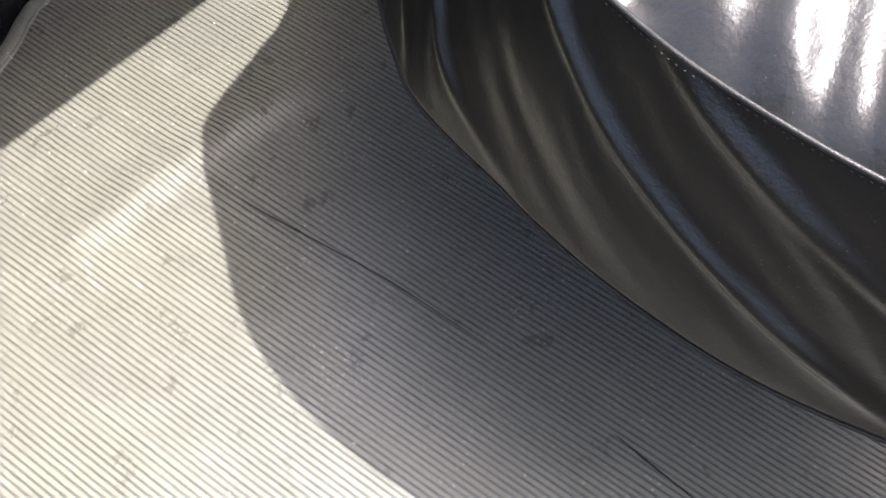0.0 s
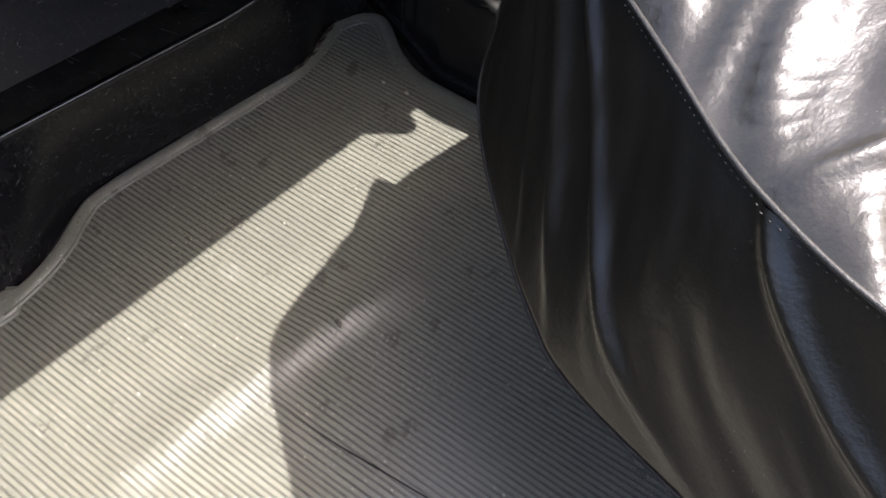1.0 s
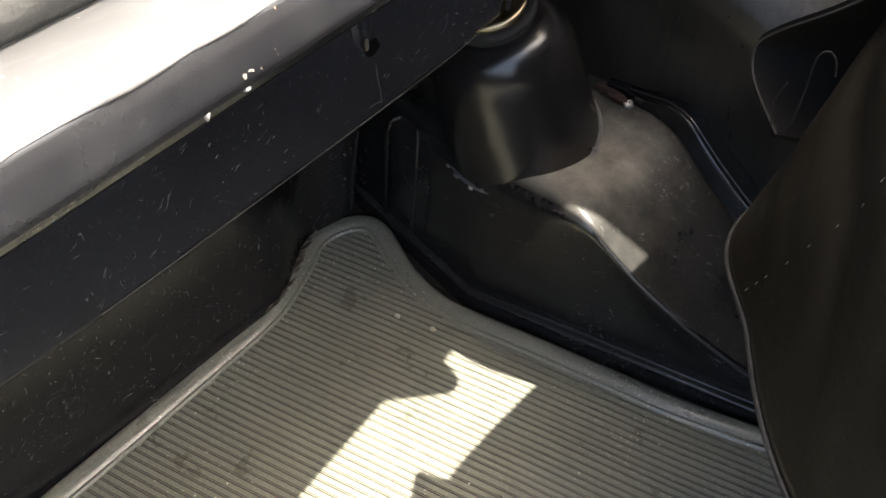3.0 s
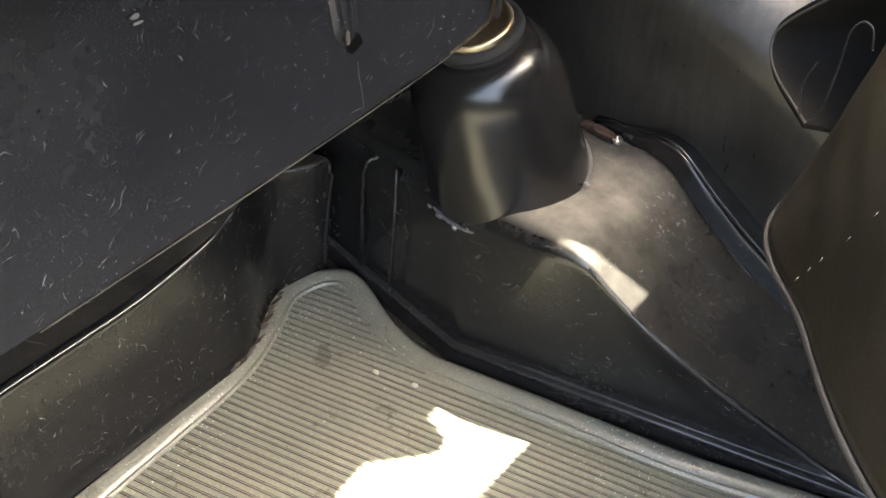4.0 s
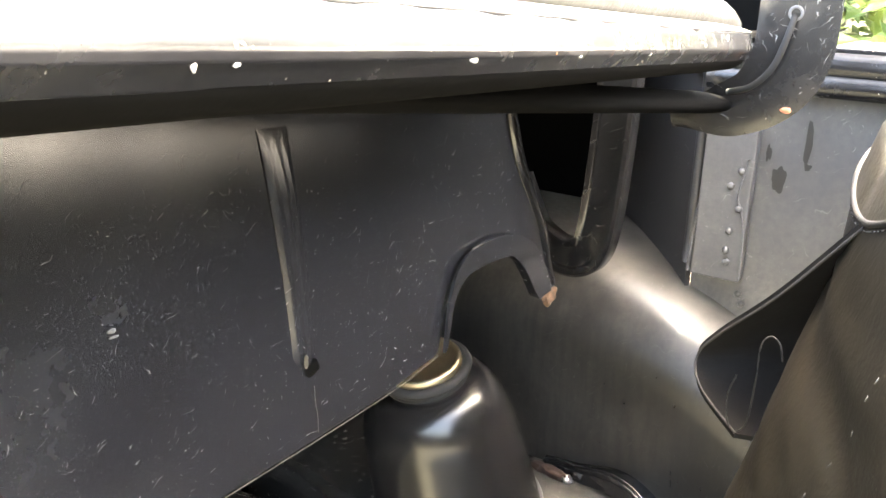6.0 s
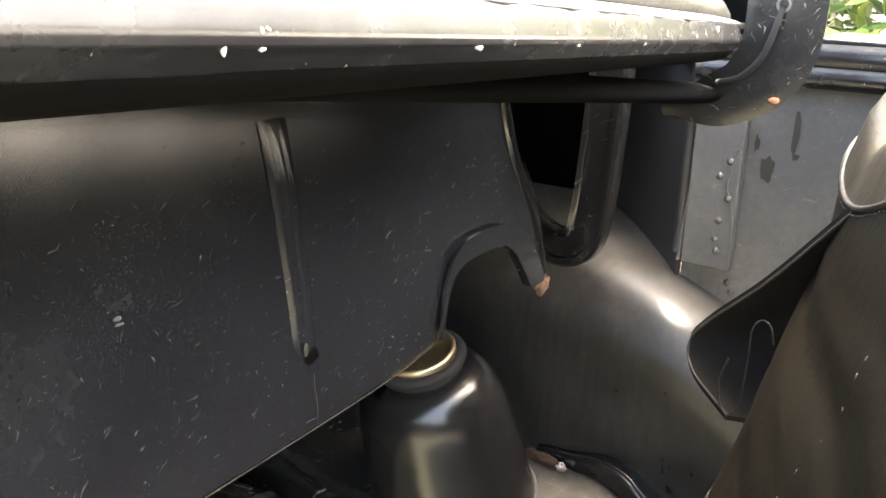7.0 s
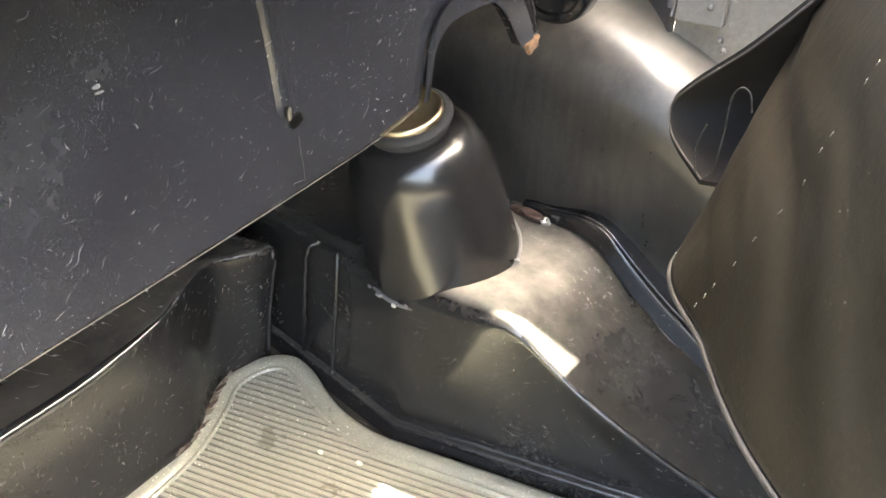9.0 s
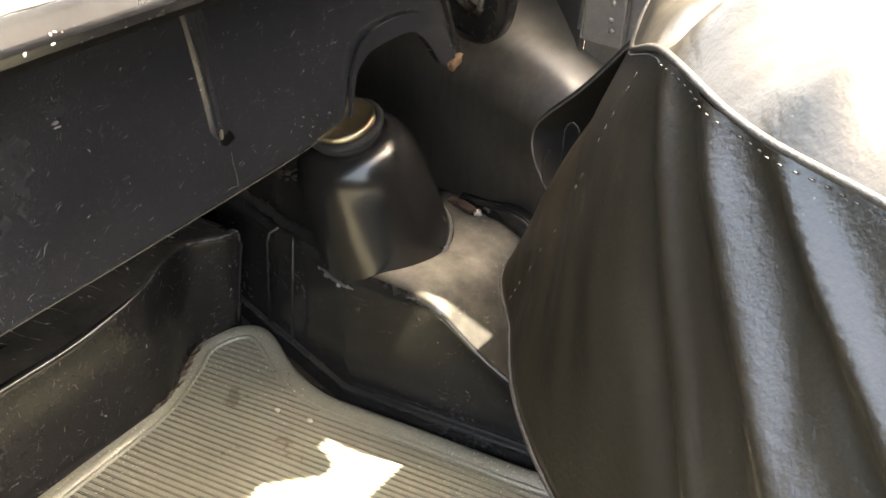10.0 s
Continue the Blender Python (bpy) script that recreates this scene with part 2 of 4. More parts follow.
def leather(name, gloss, shine, pale, crumple):
    n = Nodes(name)
    big = n.ramp(n.noise(9, 3, 0.5), 0.3, 0.8)
    grain = n.ramp(n.noise(900, 3, 0.6), 0.35, 0.7)
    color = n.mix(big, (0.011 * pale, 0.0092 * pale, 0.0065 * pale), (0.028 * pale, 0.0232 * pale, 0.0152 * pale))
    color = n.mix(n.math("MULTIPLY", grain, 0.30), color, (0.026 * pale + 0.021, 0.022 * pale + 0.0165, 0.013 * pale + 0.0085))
    speck = n.math("MULTIPLY", n.ramp(n.cells(300), 0.05, 0.11, 1, 0), n.ramp(n.noise(22, 3), 0.52, 0.66))
    nap = n.math("MULTIPLY", n.ramp(n.noise(1400, 3, 0.7), 0.42, 0.70), n.ramp(n.noise(14, 4, 0.6), 0.40, 0.66))
    color = n.mix(n.math("MULTIPLY", nap, 0.16), color, (0.062 + 0.02 * pale, 0.052 + 0.018 * pale, 0.034 + 0.014 * pale))
    color = n.mix(n.math("MULTIPLY", speck, 0.4), color, (0.3, 0.26, 0.2))
    pores = n.bump(n.cells(1300), 0.10, 0.0002)
    pores = n.bump(n.noise(560, 3, 0.6), 0.28, 0.0004, pores)
    soft = n.bump(n.noise(60, 4, 0.6, n.scaled(1.6, 1.6, 0.7)), crumple, 0.003, pores)
    soft = n.bump(n.ramp(n.noise(170, 3, 0.6, n.scaled(1.0, 0.4, 1.0, 0.5)), 0.3, 0.7), crumple, 0.0012, soft)
    return n.done(color, n.ramp(n.noise(25, 3), 0.2, 0.8, gloss, gloss + 0.08), 0.0, soft, shine)


def plain(name, color, rough=0.5, metal=0.0, grain=80, vary=0.35, bump=0.15):
    n = Nodes(name)
    f = n.ramp(n.noise(grain, 5, 0.6), 0.3, 0.75)
    dark = tuple(c * (1 - vary) for c in color)
    return n.done(n.mix(f, dark, color), n.ramp(f, 0, 1, rough, min(1, rough + 0.12)), metal, n.bump(n.noise(grain * 4, 3), bump, 0.0008))


rail_mat = worn_rail()
mat_rib = rubber_mat("ribbed_grey_rubber", True)
mat_edge = rubber_mat("smooth_grey_rubber", False)
mat_groove = plain("dark_groove_rubber", (0.048, 0.045, 0.037), 0.6, 0, 200, 0.5)
# Dark and lit copies of one leather; the top's sun sheen is in its colour.
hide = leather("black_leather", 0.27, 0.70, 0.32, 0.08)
hide_top = leather("sunlit_leather", 0.33, 0.8, 1.35, 0.16)
stitch_mat = plain("worn_grey_thread", (0.022, 0.019, 0.015), 0.5, 0, 400)
dash_mat = plain("pale_worn_thread", (0.075, 0.066, 0.05), 0.6, 0, 400)
piping_mat = plain("dark_leather_piping", (0.030, 0.027, 0.022), 0.4, 0, 300, 0.4, 0.3)
hem_mat = plain("scuffed_dark_hem", (0.032, 0.030, 0.027), 0.6, 0, 300, 0.6, 0.4)
# Near-black for the flap: the shade inside its fold is put into the colour.
flap_dark = plain("shaded_pocket_leather", (0.010, 0.009, 0.008), 0.75, 0, 300)
flap_dark.node_tree.nodes["Principled BSDF"].inputs["Specular IOR Level"].default_value = 0.1
hem_mat.node_tree.nodes["Principled BSDF"].inputs["Specular IOR Level"].default_value = 0.1
flap_edge = plain("raw_leather_edge", (0.030, 0.026, 0.021), 0.8, 0, 500)
seal_rubber = plain("black_rubber", (0.014, 0.014, 0.014), 0.7, 0, 120, 0.3)
seal_rubber.node_tree.nodes["Principled BSDF"].inputs["Specular IOR Level"].default_value = 0.25
roll_mat = plain("faded_grey_rubber_cord", (0.078, 0.076, 0.070), 0.62, 0, 90, 0.5, 0.4)
roll_mat.node_tree.nodes["Principled BSDF"].inputs["Specular IOR Level"].default_value = 0.3
chip_mat = plain("pale_chip", (0.38, 0.37, 0.35), 0.6, 0, 300, 0.3)
bare_paint = plain("rubbed_tan_metal", (0.075, 0.066, 0.05), 0.4, 0.3, 200, 0.4)
stain_pale = plain("pale_scratch", (0.25, 0.24, 0.23), 0.6)
flake_mat = plain("pale_brown_flake", (0.10, 0.078, 0.056), 0.7, 0, 300, 0.5)
# Near-black that puts the shade of recesses and undersides into the colour.
cavity = plain("recess_shade_black", (0.003, 0.003, 0.003), 0.88, 0, 50)
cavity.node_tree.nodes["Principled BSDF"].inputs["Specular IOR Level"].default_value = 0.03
stain_mat = plain("dark_oily_stain", (0.028, 0.026, 0.024), 0.35, 0, 150)
brass = plain("tarnished_brass", (0.62, 0.53, 0.36), 0.36, 1.0, 60, 0.4)
rust = plain("flaky_rust", (0.040, 0.019, 0.011), 0.85, 0, 160, 0.6, 0.8)
rust_pale = plain("pale_flaky_rust", (0.17, 0.095, 0.05), 0.85, 0, 260, 0.75, 0.8)
bare = plain("bare_steel", (0.55, 0.53, 0.5), 0.35, 0.9, 120)
primer = plain("orange_primer", (0.62, 0.22, 0.11), 0.6, 0, 200)
crumb_mat = plain("pale_crumb", (0.6, 0.55, 0.45), 0.8, 0, 300)
split_dark = plain("dark_gap_in_rubber", (0.008, 0.008, 0.008), 0.9)
concrete = plain("pale_concrete", (0.62, 0.60, 0.56), 0.85, 0, 6, 0.25, 0.4)
soil = plain("dark_shed_wood", (0.050, 0.046, 0.042), 0.8, 0, 20, 0.5)


def leaf_material():
    n = Nodes("sunlit_leaves")
    info = n.tree.nodes.new("ShaderNodeNewGeometry")
    color = n.mix(info.outputs["Random Per Island"], (0.045, 0.085, 0.02), (0.13, 0.17, 0.04))
    return n.done(color, 0.45, 0.0)


leaves = leaf_material()


# ---- mesh helpers ----
def mesh_of(name, verts, faces, mat, smooth=True):
    me = bpy.data.meshes.new(name)
    me.from_pydata([tuple(v) for v in verts], [], faces)
    me.materials.append(mat)
    if smooth:
        me.polygons.foreach_set("use_smooth", [True] * len(me.polygons))
    me.update()
    return me


def thing(name, label, category, group="", kind="", at=(0, 0, 0)):
    ob = new(name)
    ob.location = at
    ob.empty_display_size = 0.02
    return tagged(ob, label, category, group, kind)


def part(name, me, parent, label="", kind=""):
    ob = new(name, me)
    if parent is not None:
        ob.parent = parent
        ob.matrix_parent_inverse = Matrix.Translation(-parent.location) if parent.parent is None else Matrix()
    return tagged(ob, label, kind=kind)


def grid_faces(nu, nv, closed_u=False, closed_v=False):
    faces = []
    for i in range(nu if closed_u else nu - 1):
        for j in range(nv if closed_v else nv - 1):
            a, b = i * nv + j, ((i + 1) % nu) * nv + j
            c, d = ((i + 1) % nu) * nv + (j + 1) % nv, i * nv + (j + 1) % nv
            faces.append((a, b, c, d))
    return faces


def sheet(name, fn, nu, nv, mat, thick=0.0, closed_u=False):
    """A surface fn(u, v) over the unit square, given a thickness behind its face."""
    verts = []
    for i in range(nu):
        for j in range(nv):
            verts.append(Vector(fn(i / (nu if closed_u else nu - 1), j / (nv - 1))))
    faces = grid_faces(nu, nv, closed_u)
    if thick:
        bm = bmesh.new()
        vs = [bm.verts.new(v) for v in verts]
        for f in faces:
            bm.faces.new([vs[k] for k in f])
        bm.normal_update()
        bmesh.ops.solidify(bm, geom=bm.faces[:], thickness=thick)
        bmesh.ops.recalc_face_normals(bm, faces=bm.faces[:])
        me = bpy.data.meshes.new(name)
        bm.to_mesh(me)
        bm.free()
        me.materials.append(mat)
        me.polygons.foreach_set("use_smooth", [True] * len(me.polygons))
        me.set_sharp_from_angle(angle=radians(50))
        return me
    return mesh_of(name, verts, faces, mat)


def smooth_path(points, n):
    """A Catmull-Rom curve through the points, in n steps."""
    p = [Vector(q) for q in points]
    p = [2 * p[0] - p[1], *p, 2 * p[-1] - p[-2]]
    out = []
    for k in range(n):
        s = k / (n - 1) * (len(p) - 3)
        i = min(int(s), len(p) - 4)
        t = s - i
        a, b, c, d = p[i : i + 4]
        out.append(0.5 * (2 * b + (c - a) * t + (2 * a - 5 * b + 4 * c - d) * t * t + (3 * b - a - 3 * c + d) * t**3))
    return out


def tube(name, path, radius, mat, sides=12, flat=1.0, caps=True, up=(0, 0, 1), taper=None):
    """A tube along a path; flat squeezes it along up; taper gives a radius factor for each step 0..1."""
    verts, n = [], len(path)
    for i, p in enumerate(path):
        way = (path[min(i + 1, n - 1)] - path[max(i - 1, 0)]).normalized()
        side = way.cross(Vector(up))
        side = side.normalized() if side.length > 1e-5 else Vector((1, 0, 0))
        top = side.cross(way).normalized()
        r = radius * (taper(i / (n - 1)) if taper else 1)
        for k in range(sides):
            a = 2 * math.pi * k / sides
            verts.append(p + side * (r * math.cos(a)) + top * (r * flat * math.sin(a)))
    faces = grid_faces(n, sides, closed_v=True)
    if caps:
        faces += [tuple(range(sides))[::-1], tuple((n - 1) * sides + k for k in range(sides))]
    return mesh_of(name, verts, faces, mat)


def lathe(name, profile, mat, sides=56, frame_m=Matrix()):
    verts = [frame_m @ Vector((r * math.cos(2 * math.pi * k / sides), r * math.sin(2 * math.pi * k / sides), z)) for r, z in profile for k in range(sides)]
    return mesh_of(name, verts, grid_faces(len(profile), sides, closed_v=True), mat)


def slab(name, outline, z0, z1, mat, bevel=0.0):
    """A flat plate from a plan outline."""
    bm = bmesh.new()
    f = bm.faces.new([bm.verts.new((x, y, z0)) for x, y in outline])
    got = bmesh.ops.extrude_face_region(bm, geom=[f])
    for v in got["geom"]:
        if isinstance(v, bmesh.types.BMVert):
            v.co.z = z1
    bmesh.ops.recalc_face_normals(bm, faces=bm.faces[:])
    if bevel:
        bmesh.ops.bevel(bm, geom=bm.edges[:], offset=bevel, segments=2, profile=0.5, affect="EDGES")
    me = bpy.data.meshes.new(name)
    bm.to_mesh(me)
    bm.free()
    me.materials.append(mat)
    return me


def box(name, lo, hi, mat, bevel=0.002):
    me = slab(name, [(lo[0], lo[1]), (hi[0], lo[1]), (hi[0], hi[1]), (lo[0], hi[1])], lo[2], hi[2], mat, bevel)
    return me


def blob(name, size, mat, seed, rough=0.35, cuts=2):
    bm = bmesh.new()
    bmesh.ops.create_icosphere(bm, subdivisions=cuts, radius=1.0)
    for v in bm.verts:
        v.co *= 1 + rough * noise.noise(v.co * 1.7 + Vector((seed * 3.1, seed, 0)))
        v.co = Vector((v.co.x * size[0], v.co.y * size[1], v.co.z * size[2]))
    me = bpy.data.meshes.new(name)
    bm.to_mesh(me)
    bm.free()
    me.materials.append(mat)
    me.polygons.foreach_set("use_smooth", [True] * len(me.polygons))
    return me


def inside(x, y, poly):
    odd = False
    for (ax, ay), (bx, by) in zip(poly, poly[1:] + poly[:1]):
        if (ay > y) != (by > y) and x < ax + (y - ay) / (by - ay) * (bx - ax):
            odd = not odd
    return odd


def ease(a, b, x):
    t = min(1, max(0, (x - a) / (b - a)))
    return t * t * (3 - 2 * t)


# ---- ground outside, floor pan ----
ground = part("ground", slab("ground", [(-60, -60), (60, -60), (60, 60), (-60, 60)], -0.62, -0.55, concrete), None)
tagged(ground, "pale sunlit concrete ground outside the open car", "ground", kind="structure")
floor = part("floor", box("floor", (-0.72, -0.75, -0.02), (0.75, 0.72, -0.004), paint), None)
tagged(floor, "black painted steel floor pan under the rubber mat", "floor", kind="structure")

# ---- ribbed rubber mat ----
OUTER = [(-0.54, -0.6), (-0.540, 0.0), (-0.545, 0.05), (-0.553, 0.083), (-0.566, 0.110), (-0.583, 0.134), (-0.593, 0.160), (-0.597, 0.24), (-0.599, 0.30),
         (-0.602, 0.35), (-0.614, 0.388), (-0.624, 0.412), (-0.625, 0.430), (-0.616, 0.449), (-0.602, 0.459), (-0.585, 0.457), (-0.562, 0.447),
         (-0.545, 0.441), (-0.525, 0.438), (-0.505, 0.440), (-0.443, 0.453), (-0.380, 0.465), (-0.311, 0.483), (-0.15, 0.53), (0.1, 0.56), (0.5, 0.56), (0.5, -0.6)]


def inset(poly, d):
    out = []
    for i, (x, y) in enumerate(poly):
        (ax, ay), (bx, by) = poly[i - 1], poly[(i + 1) % len(poly)]
        t = Vector((bx - ax, by - ay)).normalized()
        out.append((x + t.y * d, y - t.x * d))
    return out


OUT = [(p.x, p.y) for p in smooth_path([(x, y - 0.006 * ease(0.37, 0.43, y), 0) for x, y in OUTER], 250)]
LIP = inset(OUT, 0.0135)
RIB_TURN, PITCH = radians(12.0), 0.0044


def mat_rise(x, y):
    """The mat's uneven lie: a long fold, soft waves, lifted corner."""
    fold = 0.0050 * math.exp(-((x + 0.367 + 0.01 * math.sin(9 * y)) / 0.017) ** 2) * ease(-0.05, 0.1, y) * (1 - ease(0.23, 0.31, y))
    wave = 0.0016 * noise.noise(Vector((x * 7, y * 7, 0.3))) + 0.0006 * noise.noise(Vector((x * 25, y * 25, 2.3)))
    corner = 0.004 * math.exp(-(((x + 0.60) / 0.035) ** 2 + ((y - 0.445) / 0.03) ** 2))
    return 0.004 + fold + wave + corner


def rib_field():
    c, s = math.cos(RIB_TURN), math.sin(RIB_TURN)
    steps = ((0.0, 0.0), (0.11, 0.04), (0.14, -0.95), (0.18, -0.95), (0.21, 0.24), (0.34, 0.24), (0.37, -0.85), (0.41, -0.85), (0.44, 0.08), (0.80, 0.0))
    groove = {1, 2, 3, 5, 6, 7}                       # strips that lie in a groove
    vlines = []
    for k in range(-22, 152):
        for f, h in steps:
            vlines.append(((k + f) * PITCH, h, k))
    nu, u0, u1 = 100, -0.66, 0.22
    verts, index = [], {}
    for a, (v, h, k) in enumerate(vlines):
        wob = 0.0008 * noise.noise(Vector((k * 0.37, 5.0, 0)))
        deep = 0.00130 * (0.75 + 0.9 * noise.noise(Vector((k * 1.3, 9.0, 0))))
        for b in range(nu):
            u = u0 + (u1 - u0) * b / (nu - 1)
            vv = v + wob + 0.0006 * noise.noise(Vector((u * 6, k * 0.21, 4)))
            x, y = c * u - s * vv, s * u + c * vv
            verts.append((x, y, mat_rise(x, y) + h * deep))
    faces, dark = [], []
    for a in range(len(vlines) - 1):
        for b in range(nu - 1):
            q = (a * nu + b, a * nu + b + 1, (a + 1) * nu + b + 1, (a + 1) * nu + b)
            m = verts[q[0]], verts[q[2]]
            if inside((m[0][0] + m[1][0]) / 2, (m[0][1] + m[1][1]) / 2, LIP_IN):
                faces.append(q)
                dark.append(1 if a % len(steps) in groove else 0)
    used = sorted({i for f in faces for i in f})
    remap = {i: n for n, i in enumerate(used)}
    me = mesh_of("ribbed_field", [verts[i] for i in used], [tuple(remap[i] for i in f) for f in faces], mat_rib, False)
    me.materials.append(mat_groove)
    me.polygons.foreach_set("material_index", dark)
    return me


LIP_IN = inset(OUT, 0.0115)
floor_mat = thing("floor_mat", "dusty grey ribbed rubber mat lying on the car floor", "floor mat")
ribbed_field = part("ribbed_field", rib_field(), floor_mat)


def mat_border():
    rows = ((0.0, -0.003), (0.0004, 0.0008), (0.002, 0.0016), (0.0108, 0.0014), (0.0113, 0.0002), (0.0119, 0.0002), (0.0124, 0.0017), (0.0142, 0.0013), (0.0150, -0.002))
    rings = [inset(OUT, d) for d, _ in rows]
    n = len(OUT)
    verts = [(x, y, mat_rise(x, y) + h) for (d, h), ring in zip(rows, rings) for x, y in ring]
    faces = [(a * n + b, a * n + b + 1, (a + 1) * n + b + 1, (a + 1) * n + b) for a in range(len(rows) - 1) for b in range(n - 1)]
    return mesh_of("border", verts, [f[::-1] for f in faces], mat_edge)


part("border", mat_border(), floor_mat, "smooth flat rubber border")

def mat_split(points, width):
    """A dark split that follows a rib, open in the middle."""
    mid_line = smooth_path([(x, y, 0) for x, y in points], 60)
    verts = []
    for i, p in enumerate(mid_line):
        w = width * math.sin(math.pi * i / 59) ** 0.6 * (0.55 + 0.7 * abs(noise.noise(Vector((i * 0.23, 3, 0)))))
        for k in (-1, 1):
            verts.append((p.x - 0.2 * k * w, p.y + k * w, mat_rise(p.x, p.y) + 0.0007))
    return mesh_of("split", verts, grid_faces(60, 2), split_dark)


part("split", mat_split([(-0.352, 0.157), (-0.307, 0.166), (-0.25, 0.183), (-0.189, 0.2005), (-0.10, 0.219)], 0.0009), ribbed_field, "dark split between two ribs")
part("split", mat_split([(-0.012, 0.2345), (0.02, 0.237), (0.07, 0.243)], 0.0011), ribbed_field, "dark split between two ribs")

tear = part("tear", blob("tear", (0.0042, 0.0016, 0.0007), dash_mat, 71, 0.9, 2), ribbed_field, "torn pale spot in the rubber")
tear.location = (-0.369, 0.2235, mat_rise(-0.369, 0.2235) + 0.0006)
part("split", mat_split([(-0.366, 0.221), (-0.362, 0.215), (-0.363, 0.208)], 0.0006), ribbed_field, "dark split beside the tear")
rnd_c = random.Random(3)
for n in range(70):                                   # crumbs and grit lying on the rubber
    x, y = rnd_c.uniform(-0.56, 0.05), rnd_c.uniform(-0.05, 0.42)
    if n == 0:
        x, y = -0.535, 0.401
    if n == 1:
        x, y = -0.512, 0.407
    if not inside(x, y, LIP) or y > 0.20 + 0.9 * max(0.0, -0.30 - x) + 0.05:
        continue
    big = 0.0022 if n < 2 else rnd_c.uniform(0.0004, 0.0011)
    c_ob = part("crumb", blob("crumb", (big, big * 0.8, big * 0.6), crumb_mat, 80 + n, 0.6, 1), None)
    c_ob.location = (x, y, mat_rise(x, y) + big * 0.45)
    tagged(c_ob, "pale dry crumb lying on the rubber mat", "crumb", "crumbs on the mat")

# ---- side sill and corner of the tub ----
SILL_Z, SILL_X = 0.082, -0.607


def sill(u, v):
    """Side wall of the foot well, up over its rounded crest and out under the inner panel."""
    y = -0.7 + 1.146 * u
    bend = ease(0.355, 0.42, y)
    turn_in = ease(0.408, 0.446, y)                    # the corner block swings in towards the front
    x_foot = -0.596 - 0.030 * bend + 0.05 * (1 - ease(0.05, 0.16, y)) + 0.008 * turn_in
    x_top, z_top = SILL_X - 0.016 * bend + 0.018 * turn_in, SILL_Z + 0.012 * ease(0.30, 0.40, y)
    r = 0.0032
    if v < 0.45:
        t = v / 0.45
        return (x_foot + (x_top - x_foot) * t ** 1.5, y, -0.012 + (z_top - r + 0.012) * t)
    if v < 0.65:
        a = (v - 0.45) / 0.2 * math.pi / 2
        return (x_top - r * (1 - math.cos(a)), y, z_top - r + r * math.sin(a))
    t = (v - 0.65) / 0.35
    return (x_top - r - 0.075 * t, y, z_top - 0.010 * t)


wall_side = part("wall_side", sheet("wall_side", sill, 110, 34, paint, 0.0), None)
tagged(wall_side, "black enamelled side sill of the foot well with scratches", "car body", kind="structure")


# ---- front shelf with its ridge, rising from the mat ----
def front_y(x):
    return 0.441 + 0.203 * (x + 0.511) if x > -0.511 else 0.441 + 0.20 * max(0.0, -0.511 - x)


def ridge_line(x):
    """Height of the shelf's front crest."""
    pts = ((-0.70, 0.100), (-0.58, 0.101), (-0.50, 0.110), (-0.448, 0.1165), (-0.409, 0.0860), (-0.3587, 0.0515), (-0.31, 0.0205), (-0.26, 0.006), (0.1, 0.004))
    for (xa, za), (xb, zb) in zip(pts, pts[1:]):
        if x <= xb:
            return za + (zb - za) * (x - xa) / (xb - xa)
    return 0.004


def crest_lean(x):
    """How far the crest overhangs its foot."""
    return -0.006 * ease(-0.5, -0.4, x) - 0.0112 * ease(-0.52, -0.45, x) * (1 - ease(-0.41, -0.30, x))


def ridge(x):
    """The crest with its corners rounded off."""
    return sum(ridge_line(x + 0.012 * k) for k in (-1.0, -0.6, -0.2, 0.2, 0.6, 1.0)) / 6


def shelf(u, v):
    x = -0.66 + 0.72 * u
    z, y0 = ridge(x), front_y(x)
    crest = 0.0030 + 0.009 * (1 - ease(-0.475, -0.425, x))          # rounding of the crest
    lean = crest_lean(x)
    if v < 0.12:                                      # toe strip with a rounded upper edge and a narrow ledge
        t = v / 0.12
        if t < 0.6:
            return (x, y0 - 0.002, -0.008 + 0.0165 * t / 0.6)
        if t < 0.8:
            a = (t - 0.6) / 0.2 * math.pi / 2
            return (x, y0 - 0.002 + 0.0016 * (1 - math.cos(a)), 0.0085 + 0.0016 * math.sin(a))
        return (x, y0 - 0.0004 + 0.0034 * (t - 0.8) / 0.2, 0.0101 - 0.0004 * (t - 0.8) / 0.2)
    if v < 0.5:
        t = (v - 0.12) / 0.38
        hollow = -0.004 * math.sin(t * math.pi) * ease(-0.500, -0.440, x)
        return (x, y0 + 0.003 + lean * t - hollow, 0.010 + (max(z - crest, 0.0105) - 0.010) * t)
    if v < 0.62:
        a = (v - 0.5) / 0.12 * math.pi / 2
        return (x, y0 + 0.003 + lean + crest * (1 - math.cos(a)), max(z - crest, 0.0105) + crest * math.sin(a) * (1 if z > 0.02 else 0.3))
    t = (v - 0.62) / 0.38
    rise = 0.004 * t + 0.002 * math.sin(math.pi * t) * ease(-0.45, -0.38, x)
    return (x, y0 + 0.003 + lean + crest + (0.575 - y0 - lean) * t, z - 0.0085 * ease(-0.52, -0.45, x) * (1 - ease(-0.41, -0.30, x)) * ease(0.0, 0.55, t) + rise)


def crest_line(x):
    return Vector((x, front_y(x) + 0.0038 + crest_lean(x), ridge(x) - 0.0014))


wall_front = part("wall_front", sheet("wall_front", shelf, 220, 110, paint_dusty, 0.0), None)
tagged(wall_front, "black enamelled raised shelf with a sharp ridge, dusty on top", "car body", kind="structure")


